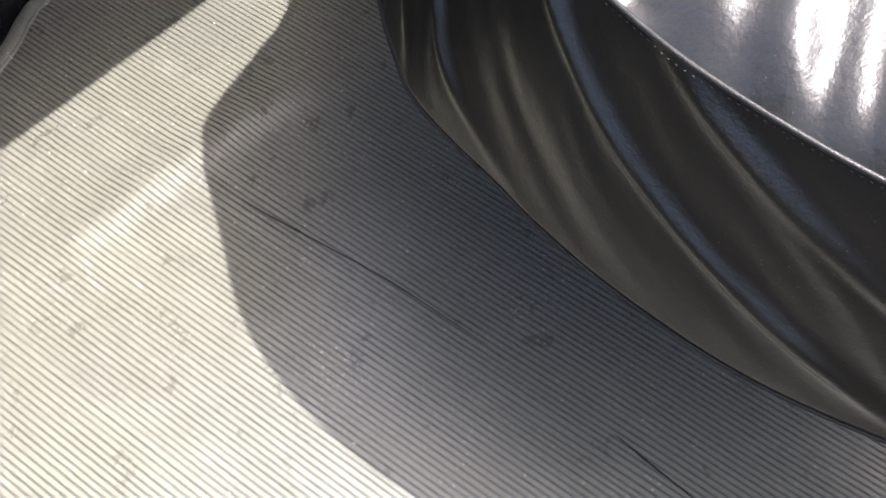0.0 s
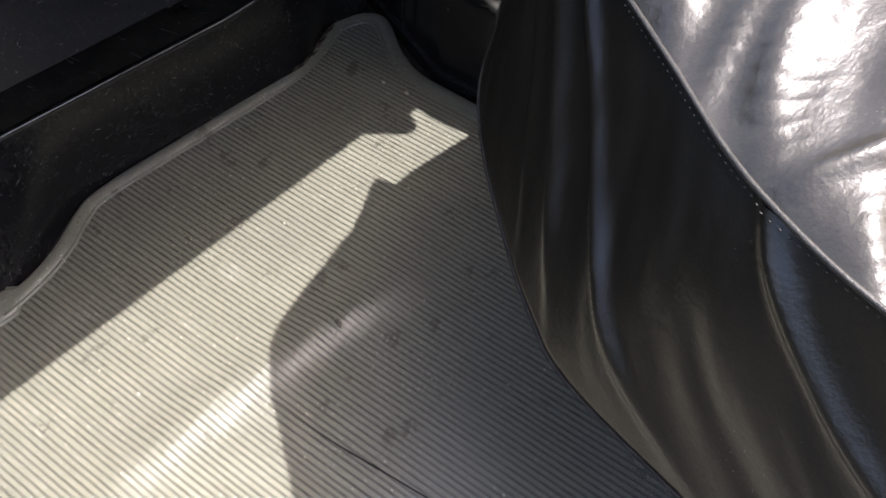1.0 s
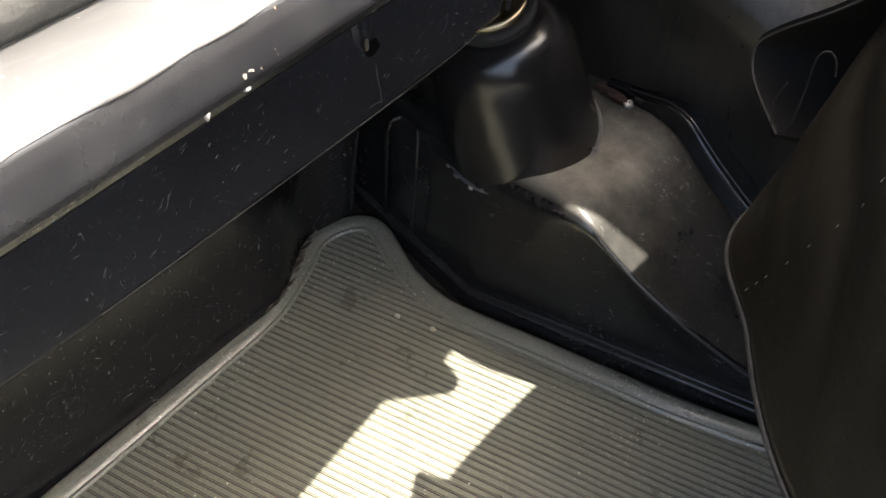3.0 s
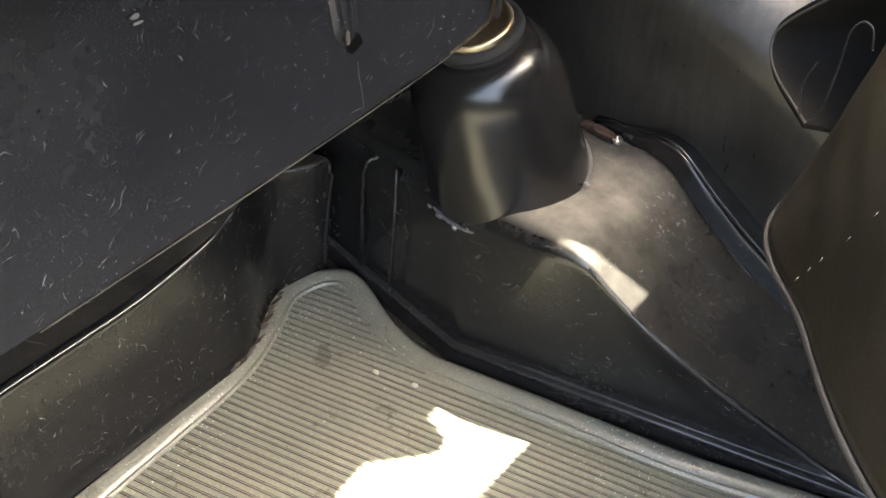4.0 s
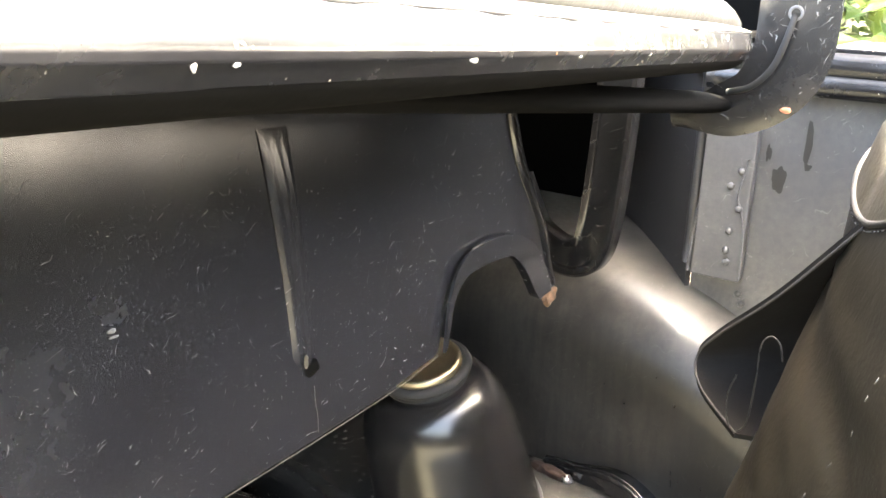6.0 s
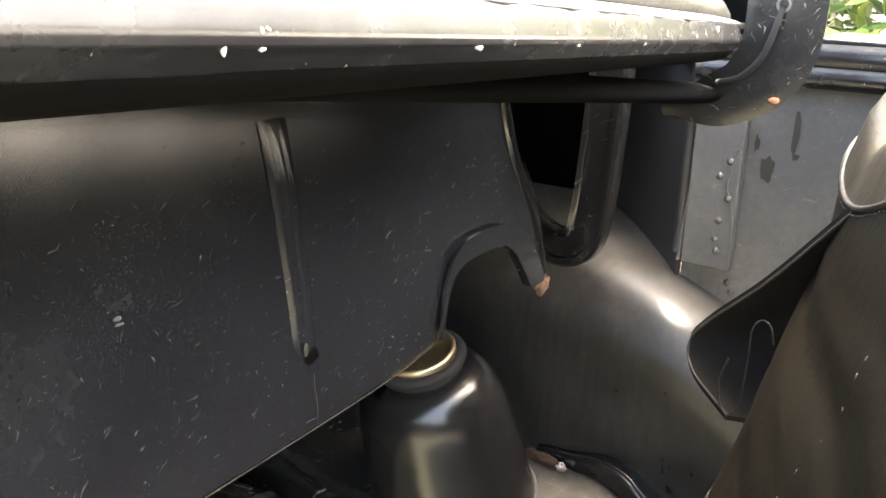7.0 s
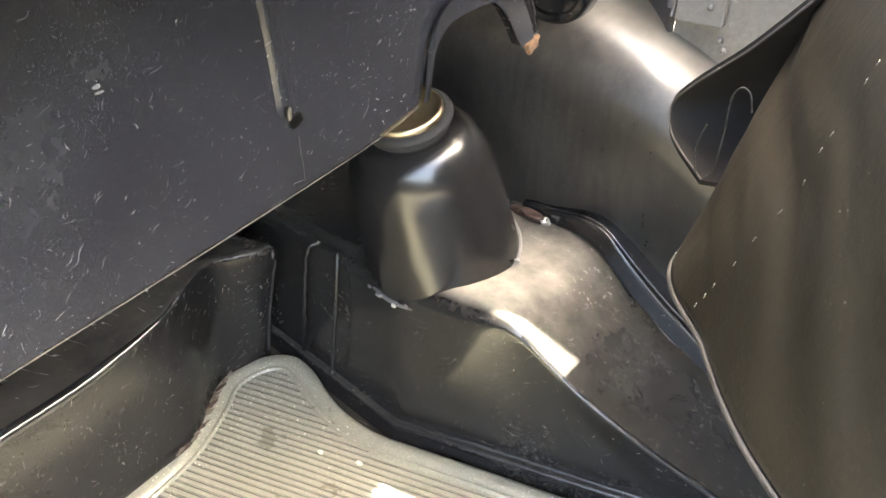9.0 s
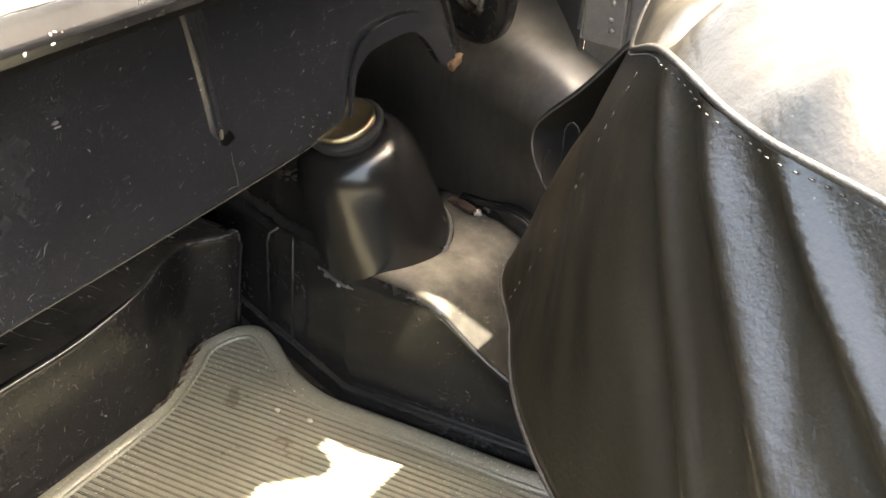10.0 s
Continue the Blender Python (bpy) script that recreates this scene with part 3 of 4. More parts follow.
# Thin glossy tubes, added to carry the highlights of ridge and sill.
part("crest_edge", tube("crest_edge", [crest_line(-0.438 + 0.16 * k / 30) for k in range(31)], 0.0017, paint_glint, 10, taper=lambda t: min(1.0, 0.3 + 4 * t, 0.3 + 4 * (1 - t))), wall_front, "added glossy bead that glints along the ridge")
part("crest_edge", tube("crest_edge", [Vector((SILL_X - 0.0010 - 0.016 * ease(0.355, 0.42, y), y, SILL_Z - 0.0013 + 0.014 * ease(0.30, 0.41, y))) for y in [0.02 + 0.36 * k / 40 for k in range(41)]], 0.0034, paint_glint, 12, taper=lambda t: min(1.0, 0.2 + 6 * t, 0.2 + 5 * (1 - t))), wall_side, "rounded bright crest of the sill")
part("corner_edge", tube("corner_edge", smooth_path([(-0.6180, 0.4468, 0.0), (-0.6135, 0.4468, 0.04), (-0.6055, 0.4466, 0.086), (-0.612, 0.4464, 0.0925)], 20), 0.0018, paint_clean, 12), wall_side, "rounded upright edge")
rnd_f = random.Random(5)
for n in range(16):
    y = 0.352 + 0.0055 * n + rnd_f.uniform(-0.002, 0.002)
    x = -0.5985 - 0.028 * ease(0.355, 0.43, y)
    f_ob = part("paint_flake", blob("paint_flake", (rnd_f.uniform(0.0006, 0.0010), rnd_f.uniform(0.0020, 0.0048), rnd_f.uniform(0.0010, 0.0022)), rust if n % 3 == 1 else flake_mat, 60 + n, 0.8, 2), wall_side)
    f_ob.location = (x + 0.001, y, 0.0065 + rnd_f.uniform(-0.001, 0.0015))
bead = smooth_path([(-0.600, 0.462, 0.004), (-0.595, 0.458, 0.03), (-0.589, 0.454, 0.065), (-0.584, 0.452, 0.096), (-0.578, 0.456, 0.103)], 30)
part("weld_bead", tube("weld_bead", [p + Vector((0.0006 * math.sin(i * 2.1), 0, 0)) for i, p in enumerate(bead)], 0.0017, paint_clean, 8), wall_front, "rough upright weld bead")
bead = smooth_path([(-0.566, 0.449, 0.015), (-0.562, 0.448, 0.05), (-0.560, 0.449, 0.085), (-0.563, 0.454, 0.102)], 24)
part("weld_bead", tube("weld_bead", bead, 0.0012, paint_dusty, 8), wall_front, "rough upright weld bead")


# ---- wheel arch and rear bulkhead ----
def arch_top(x):
    """Height of the shoulder of the wheel arch."""
    r, cx, cz = 0.22, -0.51, 0.018
    return cz + math.sqrt(max(0.0004, r * r - (x - cx) ** 2)) if x > cx else cz + r


def wheel_arch(u, v):
    x = -0.68 + 0.60 * u
    top, foot = arch_top(x), max(0.0, ridge(x) - 0.008)
    r = 0.044
    y0 = 0.546 + 0.004 * ease(-0.45, -0.30, x)
    if v < 0.5:
        t = v / 0.5
        return (x, y0 + 0.008 - 0.010 * t, foot - 0.01 + (top - r - foot + 0.01) * t)
    if v < 0.75:
        a = (v - 0.5) / 0.25 * math.pi / 2
        return (x, y0 - 0.002 + r * (1 - math.cos(a)), top - r + r * math.sin(a))
    t = (v - 0.75) / 0.25
    return (x, y0 - 0.002 + r + 0.10 * t, top + 0.004 * t)


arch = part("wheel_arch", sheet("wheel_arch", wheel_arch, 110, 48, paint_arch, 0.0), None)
tagged(arch, "black painted wheel arch with a bright dusty rounded shoulder", "car body", kind="structure")


def weld_flange(u, v):
    """A step along the foot of the arch: upright face, rounded edge, narrow top."""
    x = -0.497 + 0.30 * u
    z = max(0.0, ridge(x)) - 0.004
    deep = 0.004 + 0.012 * ease(-0.49, -0.40, x)
    high = 0.008 + 0.007 * ease(-0.48, -0.42, x)
    y = 0.550 + 0.004 * ease(-0.45, -0.30, x)
    prof_f = ((-deep, 0.0), (-deep + 0.0004, high * 0.45), (-deep + 0.0008, high - 0.0016), (-deep + 0.0016, high - 0.0004), (-deep + 0.0032, high), (-deep * 0.4, high + 0.0004), (0.002, high + 0.001))
    k = v * (len(prof_f) - 1)
    i = min(int(k), len(prof_f) - 2)
    t = k - i
    return (x, y + prof_f[i][0] * (1 - t) + prof_f[i + 1][0] * t, z + prof_f[i][1] * (1 - t) + prof_f[i + 1][1] * t + 0.0006 * noise.noise(Vector((x * 60, 0, 0))))


part("weld_flange", sheet("weld_flange", weld_flange, 90, 19, paint_clean), arch, "stepped welded flange with a bright edge")
# Two more glossy tubes, added for the bright lines of the flange.
for k_v, first, rad in ((0.70, 0.06, 0.0008), (0.0, 0.30, 0.0009)):
    part("flange_edge", tube("flange_edge", [Vector(weld_flange(first + 0.86 * k / 50, k_v)) + Vector((0, -0.0002, 0.0004)) for k in range(51)], rad, paint_glint, 8, taper=lambda t: min(1.0, 0.3 + 5 * t, 0.3 + 4 * (1 - t))), arch, "added glossy bead that glints along the flange")
for n, (x, y, z, a, b, c, m) in enumerate(((-0.488, 0.541, 0.1125, 0.009, 0.003, 0.0032, rust), (-0.497, 0.543, 0.112, 0.006, 0.003, 0.0026, rust), (-0.478, 0.541, 0.1115, 0.0028, 0.0026, 0.0026, bare))):
    part("rust_patch" if m is rust else "weld_blob", blob("rust_patch" if m is rust else "weld_blob", (a, b, c), m, 11 + n, 0.6, 3), arch, "flaky brown rust" if m is rust else "shiny weld blob").location = (x, y, z)

bulkhead = thing("wall_back", "worn grey-black back panel of the open tub with spot welds", "car body", kind="structure")
back_panel = part("back_panel", sheet("back_panel", lambda u, v: (-0.436 + 0.86 * u, 0.583 + 0.012 * u, 0.02 + 0.325 * v), 40, 24, paint_grey, 0.003), bulkhead)
part("corner_face", sheet("corner_face", lambda u, v: (-0.436 - 0.11 * u, 0.5815 + 0.11 * u, 0.219 + 0.141 * v), 12, 12, paint_corner, 0.003), bulkhead)
part("corner_edge", tube("corner_edge", [Vector((-0.4385, 0.5815, z)) for z in (0.238, 0.25, 0.28, 0.31, 0.345)], 0.0030, paint_corner, 14), bulkhead, "rounded upright corner")
# Three unseen plates, added to keep sun and sky out of the corner.
part("corner_baffle", box("corner_baffle", (-0.70, 0.5145, 0.3485), (-0.478, 0.578, 0.3525), cavity, 0.001), bulkhead, "added black baffle over the corner, out of view")
part("corner_baffle", box("corner_baffle", (-0.70, 0.5040, 0.3480), (-0.434, 0.5142, 0.3520), cavity, 0.001), bulkhead, "added black baffle over the corner, out of view")
part("corner_baffle", box("corner_baffle", (-0.70, 0.5785, 0.350), (-0.4395, 0.70, 0.354), cavity, 0.001), bulkhead, "added black baffle over the corner, out of view")
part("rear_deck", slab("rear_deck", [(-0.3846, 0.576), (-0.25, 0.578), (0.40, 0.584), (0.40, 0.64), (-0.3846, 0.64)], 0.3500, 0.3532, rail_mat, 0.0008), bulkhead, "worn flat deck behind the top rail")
part("corner_back", box("corner_back", (-0.70, 0.660, 0.0), (-0.437, 0.690, 0.40), cavity, 0.001), bulkhead, "back of the corner recess, dark with painted shade")
part("crease", tube("crease", smooth_path([(-0.4370, 0.5785, 0.234), (-0.4355, 0.5785, 0.262), (-0.4325, 0.578, 0.282), (-0.4265, 0.578, 0.30), (-0.421, 0.578, 0.325)], 30), 0.0011, paint_grey, 8), bulkhead, "pressed curved crease")
part("plate", box("plate", (-0.4345, 0.5748, 0.234), (-0.409, 0.5815, 0.312), paint_grey, 0.0009), bulkhead, "flat doubling plate with spot welds")
def smudge(x, z, a, b, seed):
    """A thin oily smear with an uneven outline."""
    verts = [(x, 0.5822 + 0.012 * (x + 0.436) / 0.86 - 0.0003, z)]
    for k in range(28):
        ang = 2 * math.pi * k / 28
        r = 1 + 0.5 * noise.noise(Vector((math.cos(ang) * 1.6, math.sin(ang) * 1.6, seed)))
        verts.append((x + a * r * math.cos(ang), verts[0][1], z + b * r * math.sin(ang)))
    return mesh_of("smudge", verts, [(0, k + 1, (k + 1) % 28 + 1) for k in range(28)], stain_mat)


for n, (x, z, a, b) in enumerate(((-0.3986, 0.2888, 0.0036, 0.0058), (-0.3872, 0.3067, 0.0018, 0.0105), (-0.4110, 0.3045, 0.0016, 0.0050), (-0.4050, 0.300, 0.0012, 0.0042), (-0.3860, 0.2960, 0.0016, 0.0018))):
    part("smudge", smudge(x, z, a, b, 3 + 2 * n), back_panel, "dark oily smear")
dot = blob("weld_dot", (0.0021, 0.0012, 0.0021), paint_grey, 3, 0.2, 1)
for dx, dz in ((-0.4165, 0.244), (-0.4175, 0.250), (-0.417, 0.260), (-0.4135, 0.272), (-0.419, 0.283), (-0.4145, 0.291), (-0.4105, 0.226), (-0.408, 0.221), (-0.403, 0.215)):
    w = part("weld_dot", dot, back_panel)
    w.location = (dx, 0.5745 if dz > 0.234 else 0.5815, dz)
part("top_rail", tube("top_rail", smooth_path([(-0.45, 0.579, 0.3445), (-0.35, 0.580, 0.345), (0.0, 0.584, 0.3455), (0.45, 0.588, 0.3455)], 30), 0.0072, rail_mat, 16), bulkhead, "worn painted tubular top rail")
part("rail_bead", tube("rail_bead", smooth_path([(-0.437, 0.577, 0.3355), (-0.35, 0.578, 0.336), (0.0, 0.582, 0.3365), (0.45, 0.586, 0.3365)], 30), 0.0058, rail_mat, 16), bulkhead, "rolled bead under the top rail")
# Pale tube that paints the highlight down the plate's right edge.
part("plate_glint", tube("plate_glint", smooth_path([(-0.4115, 0.5744, 0.2975), (-0.4148, 0.5744, 0.279), (-0.4122, 0.5744, 0.271), (-0.4095, 0.5744, 0.256), (-0.4088, 0.5744, 0.2365)], 24), 0.0005, paint_edge, 6), bulkhead, "painted highlight line along the plate")

# ---- remaining walls that close the tub ----
tagged(part("wall_right", box("wall_right", (0.70, -0.72, -0.549), (0.72, 0.70, 0.36), paint_clean), None), "black painted far side wall of the tub", "car body", kind="structure")
tagged(part("wall_rear", box("wall_rear", (-0.70, -0.74, -0.549), (0.72, -0.72, 0.36), paint), None), "black painted end wall of the tub", "car body", kind="structure")
tagged(part("wall_end", box("wall_end", (-0.72, 0.70, -0.549), (0.72, 0.72, 0.345), paint), None), "black painted outer skin behind the wheel arch", "car body", kind="structure")
tagged(part("wall_outer", box("wall_outer", (-0.72, -0.72, -0.549), (-0.69, 0.70, 0.185), paint), None), "black painted outer side of the car body", "car body", kind="structure")
# Hidden sloping plate, added to keep outside light off sill and corner.
tagged(part("wall_baffle", sheet("wall_baffle", lambda u, v: (-0.500 - 0.195 * v, -0.72 + 1.42 * u, 0.352 - 0.166 * v ** 1.6), 24, 12, paint, 0.002), None), "added black sloping baffle, unseen, behind the inner panel", "car body", kind="structure")

# ---- hanging inner panel with its cut-out ----
panel = thing("inner_panel", "black scratched sheet metal inner panel with pressed rib", "car panel")
X_PANEL = -0.486


def panel_x(z, y=0.3):
    """The sheet curves outward towards its top, less so towards its front end."""
    return X_PANEL - 0.0076 * (max(0.0, z - 0.235) / 0.1) ** 2


LOW_EDGE = ((-0.65, 0.205), (0.217, 0.2145), (0.30, 0.217), (0.385, 0.221), (0.419, 0.226), (0.4215, 0.228), (0.4225, 0.2385), (0.4255, 0.248), (0.432, 0.2555),
            (0.443, 0.259), (0.457, 0.260), (0.471, 0.2585), (0.483, 0.252), (0.491, 0.243), (0.497, 0.235), (0.502, 0.2285), (0.5195, 0.2295))
TOP_EDGE = ((-0.65, 0.366), (0.478, 0.366), (0.4805, 0.320), (0.486, 0.298), (0.507, 0.261), (0.5195, 0.2305))


def along(pts, y):
    for (ya, za), (yb, zb) in zip(pts, pts[1:]):
        if y <= yb:
            return za + (zb - za) * (y - ya) / (yb - ya)
    return pts[-1][1]


def panel_fn(u, v):
    y = -0.65 + 0.95 * min(1.0, u * 2.5) if u < 0.4 else 0.30 + 0.2195 * (u - 0.4) / 0.6
    lo, hi = along(LOW_EDGE, y), along(TOP_EDGE, y)
    z = lo + (hi - lo) * v
    return (panel_x(z, y) + 0.0012 * noise.noise(Vector((y * 9, z * 9, 2))), y, z)


panel_sheet = part("sheet", sheet("sheet", panel_fn, 200, 26, paint_panel, 0.0022), panel)
collar_out = smooth_path([(X_PANEL, y, z) for y, z in ((0.4205, 0.2275), (0.4235, 0.250), (0.4325, 0.2645), (0.4505, 0.2690), (0.4755, 0.2670), (0.4955, 0.2570), (0.5085, 0.240), (0.5135, 0.2300))], 40)
collar_in = smooth_path([(X_PANEL, y, z) for y, z in ((0.4225, 0.2285), (0.4262, 0.2475), (0.4325, 0.2550), (0.4435, 0.2585), (0.4705, 0.2580), (0.4825, 0.2515), (0.4965, 0.2345), (0.5015, 0.2290))], 40)


def collar_fn(u, v):
    """A flat band that follows the cut-out."""
    i = min(39, round(u * 39))
    q = collar_out[i].lerp(collar_in[i], v)
    return Vector((panel_x(q.z, q.y) + 0.0022, q.y, q.z))


part("collar", sheet("collar", collar_fn, 40, 5, paint_panel, 0.0014), panel, "raised band round the cut-out")
part("worn_edge", tube("worn_edge", smooth_path([(panel_x(z, y) + 0.0006, y, z - 0.0002) for y, z in LOW_EDGE[1:5]], 60), 0.00018, bare_paint, 6), panel_sheet, "pale worn bottom edge")
for n, (y, z, a, b) in enumerate(((0.2660, 0.2850, 0.0020, 0.0011), (0.2664, 0.2832, 0.0022, 0.0007))):
    part("paint_chip", blob("paint_chip", (0.0003, a * 0.7, b * 0.6), paint_edge, 31 + n, 0.5, 2), panel_sheet, "pale paint chip").location = (panel_x(z, y) + 0.0005, y, z)
part("long_scratch", tube("long_scratch", [Vector((panel_x(z) + 0.0006, y, z)) for y, z in ((0.3435, 0.2405), (0.3440, 0.234), (0.3452, 0.228), (0.3455, 0.2215))], 0.00008, bare_paint, 6), panel_sheet, "thin pale scratch")
part("rib_tip", blob("rib_tip", (0.0004, 0.0010, 0.0026), bare_paint, 9, 0.3, 2), panel, "rubbed bare tip of the rib").location = (panel_x(0.252) + 0.0022, 0.3380, 0.2520)
# Dark blob that paints the shade cast below the rib's tip.
part("rib_shade", blob("rib_shade", (0.0004, 0.0040, 0.0030), cavity, 12, 0.4, 2), panel_sheet, "painted shade below the rib").location = (panel_x(0.247) + 0.0005, 0.3425, 0.2475)
part("rust_patch", blob("rust_patch", (0.0016, 0.0065, 0.0045), rust_pale, 14, 0.7, 3), panel_sheet, "flaky rust at the tip").location = (panel_x(0.229) + 0.0012, 0.5165, 0.2262)


def rib_fn(u, v):
    """A pressed half-round rib with a soft foot on each side and a rounded lower end."""
    a = Vector((X_PANEL, 0.3325, 0.3315)).lerp(Vector((X_PANEL, 0.3398, 0.2475)), u)
    r = (0.0064 - 0.0010 * u) * min(1.0, math.sqrt(max(0.0, (1 - u) * 14)))
    side = 2 * v - 1
    high = max(0.0, 1 - abs(side) ** 3) ** 0.9 * (0.80 + 0.10 * math.cos(side * 9.4) + 0.12 * side)
    return Vector((panel_x(a.z) + 0.0004 + 0.0019 * high * min(1.0, (1 - u) * 9 + 0.05, u * 4 + 0.02), a.y + r * side, a.z))


part("pressed_rib", sheet("pressed_rib", rib_fn, 60, 41, paint_panel), panel, "narrow upright pressed stiffening rib")
part("edge_flange", tube("edge_flange", smooth_path([(panel_x(z, y) - 0.001, y, z) for y, z in ((0.519, 0.231), (0.507, 0.261), (0.495, 0.282), (0.486, 0.298), (0.4805, 0.320), (0.477, 0.355))], 24), 0.0035, paint_clean, 8), panel, "folded edge flange")

# ---- top rail of the side with its cord ----
side_rail = thing("side_rail", "worn black steel side rail with chipped paint on its edge", "car rail")


def rail_x(y):
    return -0.361 - 0.105 * (y - 0.19)


def rail_z(y):
    return 0.3702 - 0.057 * (y - 0.193)


def rail_fn(u, v):
    y = -0.65 + 1.1605 * u
    end = 1 - ease(0.486, 0.509, y)
    # underside, rounded lower edge, upright face, worn upper edge, narrow flat top, shoulder under the cord
    prof = ((-0.150, -0.0105), (-0.06, -0.0090), (-0.014, -0.0072), (-0.0060, -0.0054), (-0.0022, -0.0028), (-0.0001, 0.0001), (0.0010, 0.0013), (0.0013, 0.0026), (0.0004, 0.0066), (-0.0001, 0.0082), (-0.0007, 0.0091), (-0.0018, 0.0097), (-0.0038, 0.0101), (-0.0065, 0.0107), (-0.0100, 0.0112), (-0.020, 0.0110), (-0.06, 0.0100))
    k = v * (len(prof) - 1)
    i = min(int(k), len(prof) - 2)
    t = k - i
    dx = prof[i][0] * (1 - t) + prof[i + 1][0] * t
    dz = prof[i][1] * (1 - t) + prof[i + 1][1] * t
    return (rail_x(y) + dx - 0.012 * (1 - end) * (1 if dx > -0.02 else 0), y, rail_z(y) + dz * (0.65 + 0.35 * end))


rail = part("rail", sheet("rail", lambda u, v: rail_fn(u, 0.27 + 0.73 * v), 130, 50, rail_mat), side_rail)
part("underside", sheet("underside", lambda u, v: rail_fn(u, 0.275 * v), 130, 18, cavity), side_rail, "underside with its shade painted near-black")
# The bar runs on to the left to paint the shade under the rail.
part("lower_bar", tube("lower_bar", [Vector((-0.4175, y, 0.3425 - 0.105 * (y - 0.40))) for y in (0.10, 0.20, 0.30, 0.38, 0.46, 0.50, 0.507, 0.508)], 0.0150, cavity, 14, 0.30), side_rail, "flat bar drawn out as a dark shade strip under the rail")
edge_line = [Vector(rail_fn((0.65 + y) / 1.1605, 9.6 / 16)) for y in [-0.2 + 0.685 * k / 160 for k in range(161)]]
part("worn_edge", tube("worn_edge", edge_line, 0.0007, paint_edge, 8, taper=lambda t: 0.25 + 1.5 * max(0.0, noise.noise(Vector((t * 60, 2.0, 0))) + 0.25)), rail, "pale chipped upper edge")
for n, (y, up, a, b, m) in enumerate(((0.1894, 0.0012, 0.0008, 0.0015, chip_mat), (0.1958, 0.0011, 0.0009, 0.0008, chip_mat), (0.2520, 0.0010, 0.0022, 0.0011, chip_mat), (0.2420, 0.0036, 0.0008, 0.0009, primer), (0.2660, 0.0015, 0.0010, 0.0007, chip_mat), (0.3000, 0.0012, 0.0016, 0.0009, chip_mat), (0.3260, 0.0060, 0.0007, 0.0018, primer), (0.3500, 0.0016, 0.0022, 0.0010, chip_mat), (0.4050, 0.0030, 0.0008, 0.0026, chip_mat), (0.4400, 0.0060, 0.0008, 0.0022, chip_mat), (0.4650, 0.0030, 0.0009, 0.0026, chip_mat), (0.1580, 0.0088, 0.0050, 0.0010, rust_pale), (0.1250, 0.0088, 0.0040, 0.0011, rust_pale))):
    chip = part("paint_chip", blob("paint_chip", (0.0003, a * 0.62, b * 0.62), m, 120 + n, 0.6, 2), rail, "bare chip in the paint")
    chip.location = (rail_x(y) + 0.0007, y, rail_z(y) + up)
cord = smooth_path([(rail_x(y) - 0.0175, y, rail_z(y) + 0.0160) for y in (-0.65, -0.4, -0.1, 0.1, 0.25, 0.36, 0.45)] + [(rail_x(0.490) - 0.010, 0.490, rail_z(0.490) + 0.010)], 60)
part("cord", tube("cord", cord, 0.0072, roll_mat, 16, taper=lambda t: 1.0 if t < 0.96 else 1.0 - 8 * (t - 0.96)), side_rail, "faded grey rubber cord along the rail")

# ---- curved flat strap with a hole ----
strap = thing("curved_strap", "curved black flat steel strap with bolt hole and chipped edge", "bracket")
Y_STRAP = 0.510
mid = smooth_path([(x, Y_STRAP, z) for x, z in ((-0.4285, 0.3245), (-0.4070, 0.3287), (-0.3917, 0.3369), (-0.3830, 0.3512), (-0.3814, 0.3718), (-0.382, 0.43), (-0.382, 0.47))], 60)


def strap_fn(u, v):
    i = min(59, round(u * 59))
    p = mid[i]
    t = (mid[min(i + 1, 59)] - mid[max(i - 1, 0)]).normalized()
    n = Vector((t.z, 0, -t.x))
    w = 0.0030 + 0.0075 * ease(0.0, 0.20, u) + 0.0045 * ease(0.15, 0.5, u)
    return p + n * w * (2 * v - 1) + Vector((0, 0.0016 * (2 * v - 1) ** 2, 0))


strap_bar = part("bar", sheet("bar", strap_fn, 60, 11, paint_strap, 0.0035), strap)
part("worn_edge", tube("worn_edge", [strap_fn(0.02 + 0.75 * k / 50, 0.975) + Vector((0.0, -0.0017, 0.0)) for k in range(51)], 0.0007, paint_edge, 8), strap_bar, "worn pale rim of the strap")
# Bar and plate out of view, added to shape the sun patches below.
shade_bar = smooth_path([(-0.382, 0.512, 0.455), (-0.377, 0.560, 0.51), (-0.357, 0.630, 0.595), (-0.325, 0.676, 0.641), (-0.27, 0.686, 0.65), (-0.10, 0.686, 0.65), (0.45, 0.686, 0.65)], 60)
part("shade_bar", tube("shade_bar", shade_bar, 0.0085, paint_clean, 14), strap, "added unseen bar that casts shade on the shelf")
part("shade_plate", slab("shade_plate", [(-0.64, 0.5704), (-0.338, 0.5704), (-0.3375, 0.588), (-0.307, 0.6047), (-0.2844, 0.6175), (-0.253, 0.631), (-0.253, 0.70), (-0.64, 0.70)], 0.500, 0.506, seal_rubber, 0.001), strap, "added unseen plate that casts shade on shelf and mat")
part("wire", tube("wire", smooth_path([(-0.4045, 0.504, 0.3370), (-0.3945, 0.502, 0.3405), (-0.387, 0.502, 0.349), (-0.3834, 0.503, 0.361), (-0.3824, 0.506, 0.369)], 24), 0.0013, seal_rubber, 8), strap, "thin black cable")
part("hole_rim", lathe("hole_rim", [(0.0018, 0.0), (0.0026, 0.0006), (0.0030, 0.0), (0.0027, -0.001)], paint_edge, 20, Matrix.Translation((-0.3824, 0.5065, 0.3695)) @ Matrix.Rotation(radians(90), 4, "X")), strap_bar, "bare rim of the hole")
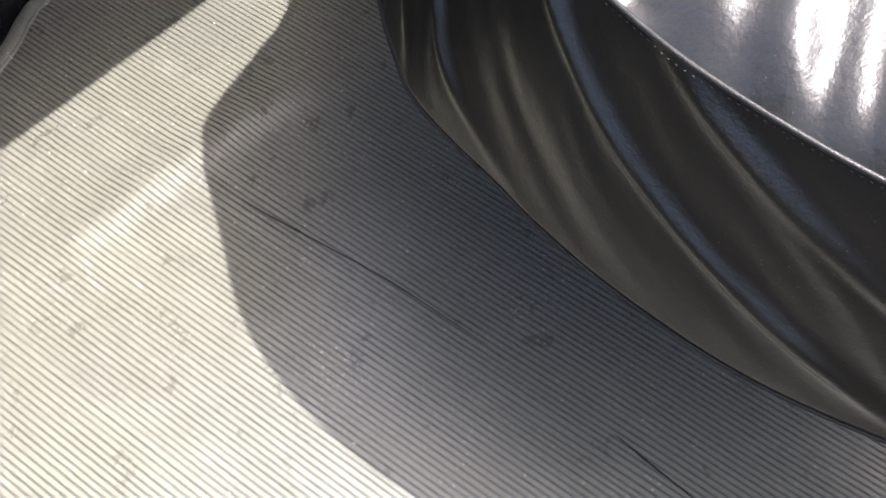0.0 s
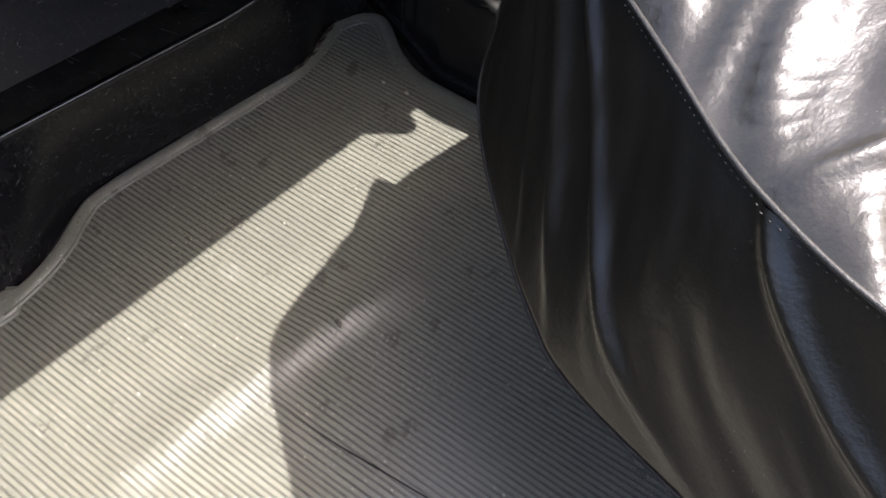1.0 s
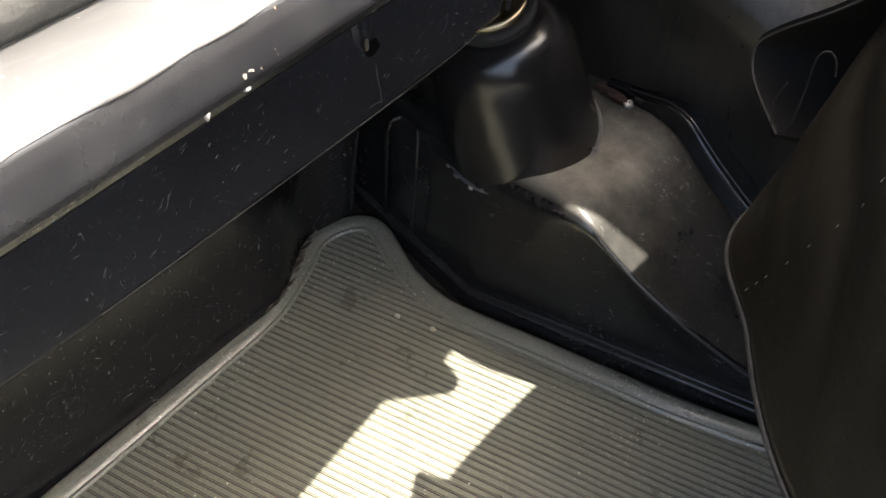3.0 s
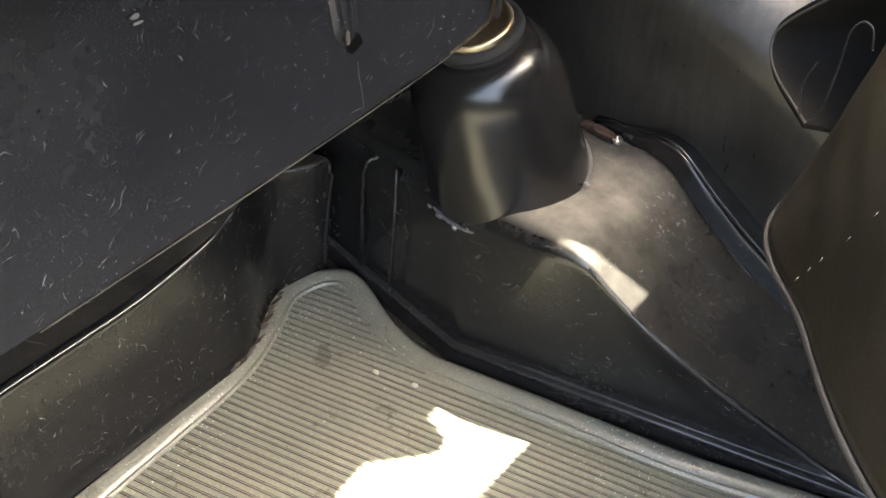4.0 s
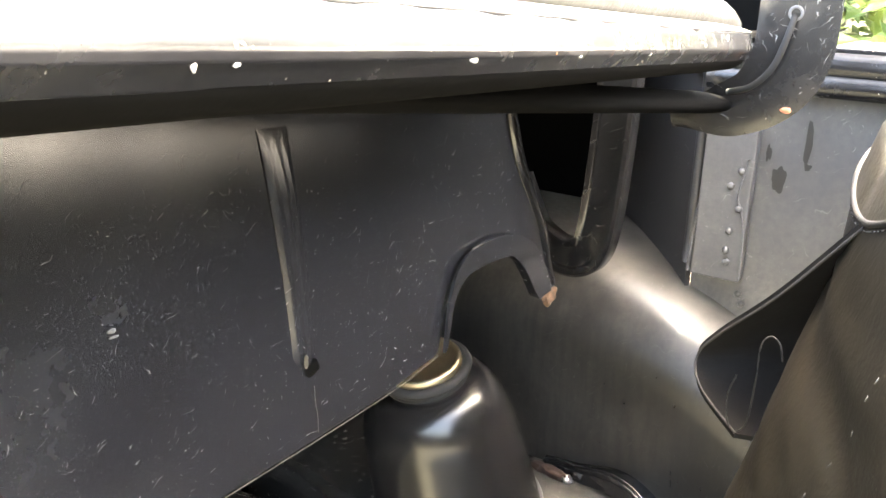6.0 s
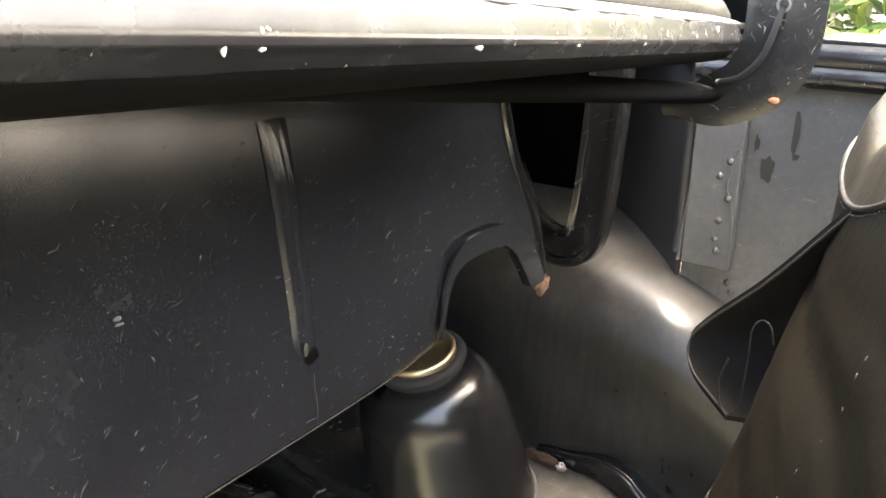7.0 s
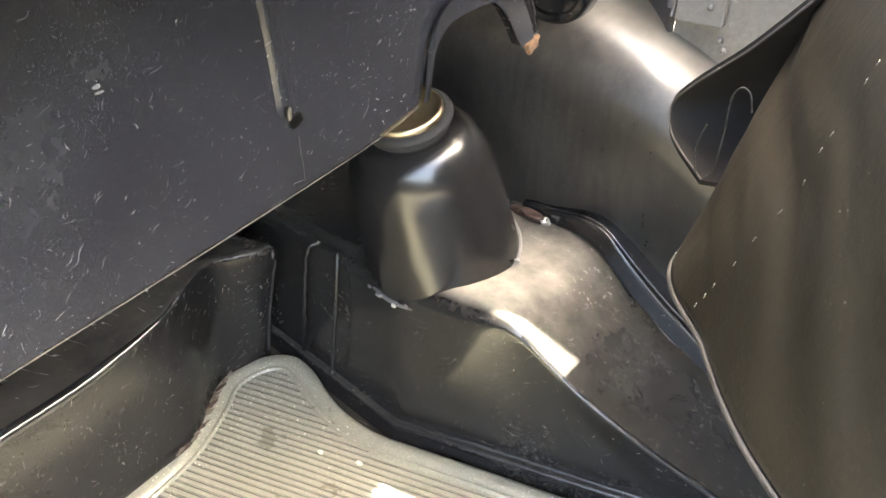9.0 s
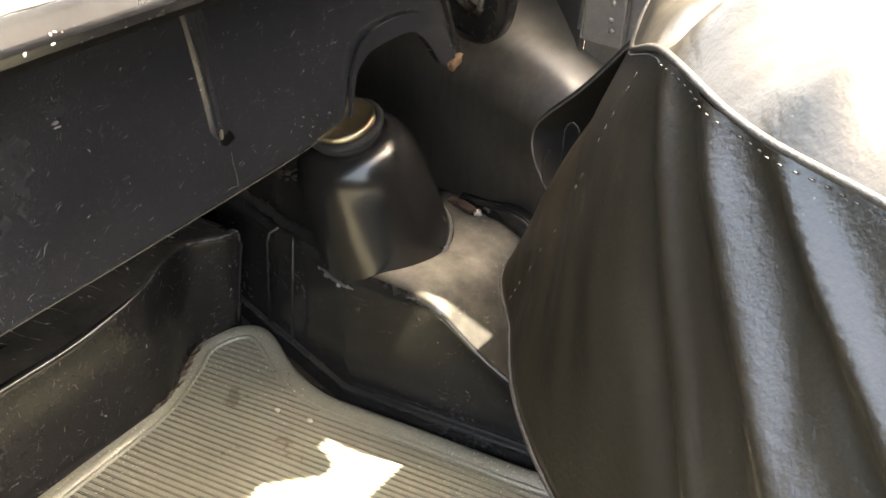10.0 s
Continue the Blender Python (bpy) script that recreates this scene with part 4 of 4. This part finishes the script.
part("paint_chip", blob("paint_chip", (0.0026, 0.0012, 0.0016), primer, 5, 0.5, 2), strap_bar, "orange primer showing through").location = (-0.3815, 0.5080, 0.3318)
part("paint_chip", blob("paint_chip", (0.0008, 0.0006, 0.0007), bare, 6), strap_bar, "bare steel chip").location = (-0.3885, 0.5080, 0.3275)

# ---- U-shaped channel bracket ----
hanger = thing("channel_bracket", "black U-shaped pressed steel channel bracket", "bracket")
u_path = smooth_path([(-0.525, 0.548, 0.275), (-0.512, 0.546, 0.252), (-0.498, 0.543, 0.2435), (-0.485, 0.540, 0.2415), (-0.4745, 0.538, 0.2465), (-0.4695, 0.537, 0.262), (-0.467, 0.538, 0.30), (-0.4655, 0.54, 0.356)], 70)
CHANNEL = ((-0.0086, 0.006), (-0.0086, 0.0008), (-0.0082, 0.0), (-0.0074, 0.0002), (-0.0068, 0.0012), (0.0050, 0.0014), (0.0056, 0.0004), (0.0062, -0.0004), (0.0074, -0.0004), (0.0082, 0.0006), (0.0086, 0.008))


def channel_fn(u, v):
    i = min(69, round(u * 69))
    t = (u_path[min(i + 1, 69)] - u_path[max(i - 1, 0)]).normalized()
    side = Vector((t.z, 0, -t.x)).normalized()
    k = v * (len(CHANNEL) - 1)
    a = min(int(k), len(CHANNEL) - 2)
    f = k - a
    return u_path[i] + side * (CHANNEL[a][0] * (1 - f) + CHANNEL[a + 1][0] * f) + Vector((0, -0.006 + CHANNEL[a][1] * (1 - f) + CHANNEL[a + 1][1] * f, 0))


for part_name, v0, v1, nv in (("inner_flange", 0.0, 0.4, 13), ("web", 0.4, 0.5, 4), ("outer_flange", 0.5, 1.0, 16)):
    part(part_name, sheet(part_name, lambda u, v: channel_fn(u, v0 + (v1 - v0) * v), 70, nv, paint_clean, 0.0018), hanger)

# ---- leaning cup with its brass ring ----
cup = thing("mounting_cup", "glossy black steel cup with rubber ring welded to the shelf", "mount")
foot_c, ring_c = Vector((-0.5125, 0.4878, 0.101)), Vector((-0.5185, 0.4565, 0.1995))
axis = (ring_c - foot_c).normalized()
cup_m = Matrix.Translation(foot_c) @ axis.to_track_quat("Z", "Y").to_matrix().to_4x4()
length = (ring_c - foot_c).length
prof = [(0.0445, -0.004), (0.0442, -0.002), (0.0434, 0.004), (0.0414, 0.03), (0.0396, 0.050), (0.0380, 0.062)]
for k in range(1, 10):
    a = k / 9 * math.pi / 2
    prof.append((0.0190 + 0.0190 * math.cos(a), 0.062 + 0.034 * math.sin(a)))
prof += [(0.0180, 0.0985), (0.0175, 0.090)]
cup_shell = part("shell", lathe("shell", prof, paint_cup, 72, cup_m), cup)
weldp = [(0.0436 + 0.0013 * math.cos(a), 0.006 + 0.0013 * math.sin(a)) for a in [2 * math.pi * k / 10 for k in range(11)]]
part("weld_ring", lathe("weld_ring", weldp, paint_grey, 72, cup_m), cup, "lumpy weld round the foot")
ringp = [(0.0205 + 0.0026 * math.cos(a), length - 0.002 + 0.0026 * math.sin(a)) for a in [2 * math.pi * k / 12 for k in range(13)]]
rnd_w = random.Random(8)
for n in range(12):
    a = radians(-118 + 12 * n + rnd_w.uniform(-4, 4))
    d = Vector((math.cos(a), math.sin(a), 0))
    d = (d - axis * d.dot(axis)).normalized()
    w_ob = part("weld_lump", blob("weld_lump", (rnd_w.uniform(0.0010, 0.0024), rnd_w.uniform(0.0010, 0.0020), rnd_w.uniform(0.0008, 0.0016)), bare if n in (2, 5) else paint_edge, 40 + n, 0.7, 2), cup_shell)
    w_ob.location = foot_c + d * 0.0450 + axis * (0.0065 + rnd_w.uniform(-0.0015, 0.002))
part("rubber_ring", lathe("rubber_ring", ringp, seal_rubber, 64, cup_m), cup, "black rubber ring")
ringp = [(0.0192 + 0.0018 * math.cos(a), length - 0.006 + 0.0022 * math.sin(a)) for a in [2 * math.pi * k / 10 for k in range(11)]]
part("lower_ring", lathe("lower_ring", ringp, seal_rubber, 64, cup_m), cup, "thin lower rubber bead")
bp = [(0.0182, length - 0.004), (0.0186, length + 0.0022), (0.0179, length + 0.0033), (0.0150, length + 0.0028), (0.0128, length - 0.0010), (0.0, length - 0.0016)]
part("brass_ring", lathe("brass_ring", bp, brass, 64, cup_m), cup, "bright tarnished brass ring")


# ---- leather seat ----
HEM = [(0.42, 0.50, 0.24), (0.25, 0.33, 0.239), (0.14, 0.262, 0.239), (0.078, 0.232, 0.239), (0.019, 0.211, 0.239), (-0.050, 0.201, 0.239), (-0.109, 0.202, 0.239), (-0.161, 0.205, 0.239),
       (-0.195, 0.218, 0.239), (-0.230, 0.238, 0.239), (-0.266, 0.261, 0.239), (-0.296, 0.286, 0.239), (-0.322, 0.318, 0.239), (-0.347, 0.358, 0.238), (-0.328, 0.44, 0.24), (-0.325, 0.582, 0.24)]
SEAM = [(0.40, 0.52, 0.345), (0.26, 0.37, 0.348), (0.15, 0.292, 0.35), (0.083, 0.255, 0.35), (0.017, 0.235, 0.35), (-0.045, 0.226, 0.35), (-0.091, 0.227, 0.35), (-0.125, 0.233, 0.35),
        (-0.152, 0.242, 0.35), (-0.185, 0.258, 0.35), (-0.222, 0.275, 0.35), (-0.256, 0.290, 0.35), (-0.288, 0.319, 0.349), (-0.327, 0.393, 0.318), (-0.341, 0.46, 0.325), (-0.337, 0.582, 0.33)]
NS = 220
# creases: place at the hem, place at the seam, height, width
FOLDS = ((0.49, 0.755, 0.0038, 0.0120), (0.375, 0.715, 0.0036, 0.0105), (0.17, 0.475, 0.0036, 0.0115), (0.04, 0.355, 0.0024, 0.0140), (0.56, 0.795, 0.0024, 0.0080))
CORNER_FOLDS = ((0.79, 0.0065, 0.010), (0.735, -0.004, 0.014), (0.82, 0.0035, 0.009))
hem, seam = smooth_path(HEM, NS), smooth_path(SEAM, NS)
seat = thing("leather_seat", "creased black leather seat cushion with a stitched seam", "car seat")


def side_point(u, v):
    k = u * (NS - 1)
    i = min(int(k), NS - 2)
    t = k - i
    a, b = hem[i].lerp(hem[i + 1], t), seam[i].lerp(seam[i + 1], t)
    p = a.lerp(b, v)
    out = (Vector((p.x, p.y, 0)) - Vector((0.06, 0.50, 0))).normalized()
    bulge = 0.002 * (v - v ** 4) * (1 - ease(0.74, 0.86, u))
    fold = 0.0
    for lo, hi, high, wide in FOLDS:
        d = (u - lo - (hi - lo) * v) / (wide * (0.8 if u > lo + (hi - lo) * v else 1.3))
        fold += high * math.exp(-d * d) * (0.1 + 0.9 * ease(0.02, 0.35, v)) * (1 - 0.55 * ease(0.86, 1.0, v))
    fold += (0.0019 * noise.noise(Vector((u * 30 - v * 7, v * 1.0, 1))) + 0.0006 * noise.noise(Vector((u * 60 - v * 10, v * 2.0, 7)))) * math.sin(math.pi * v)
    tuck = -0.0035 * (1 - v) * (1 - ease(0.74, 0.86, u))      # upright at the hem, leaning in towards the seam
    return p + out * (bulge + fold - tuck)


def side_fn(u, v):
    if v < 0.08:                                     # the hem turns under
        t = 1 - v / 0.08
        p = side_point(u, 0.0)
        inward = Vector((0.15, 0.55, 0)) - Vector((p.x, p.y, 0))
        inward = inward.normalized()
        return p + inward * (0.012 * t) + Vector((0, 0, -0.005 * math.sin(t * math.pi * 0.6)))
    return side_point(u, (v - 0.08) / 0.92)


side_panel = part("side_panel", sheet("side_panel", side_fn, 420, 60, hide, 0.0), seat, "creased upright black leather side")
CENTRE = Vector((0.10, 0.590, 0.395))
RIDGES = ((-0.215, 0.010, 0.010), (-0.185, 0.012, 0.009), (-0.152, 0.014, 0.010), (-0.121, 0.020, 0.009), (-0.094, 0.013, 0.008), (-0.073, -0.006, 0.007),
          (-0.050, 0.013, 0.008), (-0.033, -0.006, 0.006), (-0.012, 0.012, 0.009), (0.012, 0.006, 0.008), (0.035, 0.010, 0.010), (0.075, 0.009, 0.012))


def top_fn(u, v):
    k = u * (NS - 1)
    i = min(int(k), NS - 2)
    a = seam[i].lerp(seam[i + 1], k - i)
    p = a.lerp(CENTRE, v)
    near = ease(0.80, 0.86, u)
    p.z = a.z + (CENTRE.z - a.z) * v + 0.026 * near * (1 - math.exp(-v * 90)) + (1 - near) * (0.006 * (1 - math.exp(-v * 45)) + 0.016 * (1 - math.exp(-v * 7)))
    gather = math.exp(-v * 4.0) * (1 - math.exp(-v * (30 + 30 * (1 - ease(0.72, 0.79, u)))))
    bend = u + 0.05 * v
    old = 0.0
    for at, high, wide in CORNER_FOLDS:
        d = (bend - at) / (wide * (1 + 1.2 * v))
        old += 2.0 * high * math.exp(-d * d)
    cross = 0.0                                       # creases of the side that run on over the seam
    for lo, hi, high, wide in FOLDS:
        d = (u - hi - 0.10 * v) / (wide * (0.8 + 2.5 * v))
        cross += high * math.exp(-d * d)
    # ridges that sweep back from the seam
    q = p.x + 0.055 * (1 - math.exp(-max(0.0, p.y - 0.222) / 0.045)) + 0.004 * noise.noise(Vector((p.x * 14, p.y * 14, 5)))
    swept = 0.0
    for at, high, wide in RIDGES:
        d = (q - at) / (wide * (1 + 0.8 * v))
        swept += 0.35 * high * math.exp(-d * d)
    swept += 0.007 * noise.noise(Vector((q * 26, p.y * 12, 4.7))) + 0.006 * noise.noise(Vector((q * 62, p.y * 14, 2.3))) + 0.0018 * noise.noise(Vector((q * 110, p.y * 45, 6.1))) + 0.014 * (0.30 - abs(noise.noise(Vector((q * 48 + 3, p.y * 12, 8.4)))))
    corner = ease(0.72, 0.79, u)
    wr = swept * (1 - corner) + old * corner
    wr += corner * 0.020 * noise.noise(Vector((bend * 34, v * 2.2, 3.3))) + corner * 0.007 * noise.noise(Vector((bend * 80, v * 4, 1.3)))
    p.z += 1.6 * cross * math.exp(-v * 5) * (1 - math.exp(-v * 40)) + gather * wr * 1.05 + 0.005 * noise.noise(Vector((p.x * 18, p.y * 18, 7))) * (1 - math.exp(-v * 20))
    return p


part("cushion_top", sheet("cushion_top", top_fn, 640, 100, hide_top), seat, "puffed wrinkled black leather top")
part("piping", tube("piping", [p + Vector((0, 0, 0.0006)) for p in seam], 0.0011, piping_mat, 8), seat, "folded leather welt")
hem_tube = [side_point(i / (NS - 1), 0.0) + Vector((0, 0, -0.001)) for i in range(NS)]
part("hem_bead", tube("hem_bead", hem_tube, 0.0009, hem_mat, 8), seat, "worn folded leather hem")


def inner_base(u, v):
    a = hem[min(NS - 1, int(u * (NS - 1)))]
    inward = (Vector((0.15, 0.55, 0)) - Vector((a.x, a.y, 0))).normalized()
    return Vector((a.x, a.y, 0)) + inward * 0.21 + Vector((0, 0, 0.0035 + 0.235 * v))


part("base", sheet("base", inner_base, 60, 6, paint), seat, "dark steel seat base")
# ear-shaped fold of the cover at the seat's corner
TIP, LOW, PEAK = Vector((-0.3775, 0.421, 0.2555)), Vector((-0.3545, 0.395, 0.2445)), Vector((-0.3275, 0.394, 0.3175))
ear_line = smooth_path([PEAK, PEAK.lerp(TIP, 0.45) + Vector((0, 0, -0.001)), PEAK.lerp(TIP, 0.85) + Vector((0, 0, 0.002)), TIP, TIP.lerp(LOW, 0.3) + Vector((-0.002, 0, -0.004)), LOW], 40)


def ear_fn(u, v):
    p = ear_line[min(39, round(u * 39))]
    root = PEAK.lerp(Vector((-0.344, 0.366, 0.236)), u) + Vector((0.004, 0.006, 0))
    q = p.lerp(root, v)
    return q + Vector((0.012, 0.022, -0.002)) * math.sin(math.pi * v)


part("corner_flap", sheet("corner_flap", ear_fn, 40, 14, flap_dark, 0.0018), seat, "open folded leather flap at the corner")
part("flap_edge", tube("flap_edge", ear_line, 0.00045, flap_edge, 6), seat, "raw pale leather edge")
loop = smooth_path([(x, 0.397, z + 0.0012) for x, z in ((-0.357, 0.262), (-0.359, 0.254), (-0.358, 0.246), (-0.3555, 0.2428), (-0.352, 0.247), (-0.351, 0.262), (-0.351, 0.273), (-0.3485, 0.277), (-0.3455, 0.2755), (-0.344, 0.270))], 50)
part("inner_loop", tube("inner_loop", loop, 0.00032, hem_mat, 6), seat, "thin pale loop inside the flap")

# second row of stitches down the corner of the side
dash = blob("stitch", (0.0010, 0.00026, 0.00022), dash_mat, 2, 0.2, 1)
for k in range(22):
    v = 0.04 + 0.042 * k
    u = 0.8165 - 0.004 * math.sin(math.pi * v) + 0.006 * max(0.0, 0.25 - v) * 4
    if k % 4 == 3 or k in (5, 9, 14) or v > 0.93:
        continue
    p = side_point(u, v)
    s_ob = part("stitch", dash, side_panel)
    s_ob.matrix_basis = Matrix.Translation(p) @ (side_point(u, v + 0.02) - p).to_track_quat("X", "Z").to_matrix().to_4x4()


def flap_back_fn(u, v):
    """The rounded back of the fold, standing behind its rim."""
    a = PEAK.lerp(TIP, 0.05 + 0.5 * u) + Vector((0.006, 0.012, -0.004))
    return a + Vector((0.004, 0.006, 0.013 * math.sin(math.pi * min(1, u * 1.05)) ** 0.6)) * v


part("flap_back", sheet("flap_back", flap_back_fn, 30, 8, hide, 0.0012), seat, "rounded dark leather behind the flap")

# stitches, small raised beads beside the piping
stitch = blob("stitch", (0.0007, 0.0003, 0.0003), stitch_mat, 1, 0.2, 1)
length_so_far, next_at, made = 0.0, 0.0, 0
for i in range(3, NS - 1):
    step = (seam[i + 1] - seam[i]).length
    while next_at < length_so_far + step and made < 295:
        f = (next_at - length_so_far) / step
        u = (i + f) / (NS - 1)
        if seam[i].x < 0.12:
            p = side_point(u, 0.986) + Vector((-0.0003, -0.0007, 0))
            way = seam[i + 1] - seam[i]
            s_ob = part("stitch", stitch, side_panel)
            s_ob.matrix_basis = Matrix.Translation(p) @ way.to_track_quat("X", "Z").to_matrix().to_4x4()
            made += 1
        next_at += 0.0034
    length_so_far += step

# ---- foliage and shed beyond the body ----
def foliage(name, centre, size, count, seed):
    rnd = random.Random(seed)
    verts, faces = [], []
    for _ in range(count):
        d = Vector((rnd.gauss(0, 1), rnd.gauss(0, 1), rnd.gauss(0, 1))).normalized() * rnd.uniform(0.45, 1.0)
        d.z = abs(d.z) * 1.4 - 0.6 if rnd.random() < 0.3 else d.z
        c = Vector(centre) + Vector((d.x * size[0], d.y * size[1], d.z * size[2]))
        m = Euler((rnd.uniform(-0.9, 0.9), rnd.uniform(-0.9, 0.9), rnd.uniform(0, 6.28))).to_matrix()
        s = rnd.uniform(0.7, 1.3) * (1.0 if size[0] < 1.5 and size[1] < 1 else 2.0)
        k = len(verts)
        for q in ((0, -0.05, 0), (0.022, -0.01, 0.006), (0.016, 0.03, 0.004), (0, 0.055, -0.006), (-0.016, 0.03, 0.004), (-0.022, -0.01, 0.006)):
            verts.append(c + m @ (Vector(q) * s))
        faces += [(k, k + 1, k + 2, k + 3), (k, k + 3, k + 4, k + 5)]
    return mesh_of(name, verts, faces, leaves, False)


# First hedge is in view; two unseen ones are added to darken reflections.
for n, (centre, size, count) in enumerate((((-0.25, 3.2, 0.25), (1.2, 0.5, 0.85), 5200), ((4.2, 0.6, 0.80), (0.7, 3.8, 1.70), 14000), ((3.0, 4.2, 0.5), (2.2, 0.6, 1.2), 5000))):
    hedge = part("hedge", foliage("hedge", centre, size, count, 4 + n), None)
    tagged(hedge, "sunlit green garden hedge near the car, added where unseen", "hedge", "garden hedges", "stuff")
shed = part("shed", box("shed", (-3.2, 3.4, -0.55), (-0.95, 4.4, 1.6), soil, 0.01), None)
tagged(shed, "dark brown wooden shed behind the car", "shed")
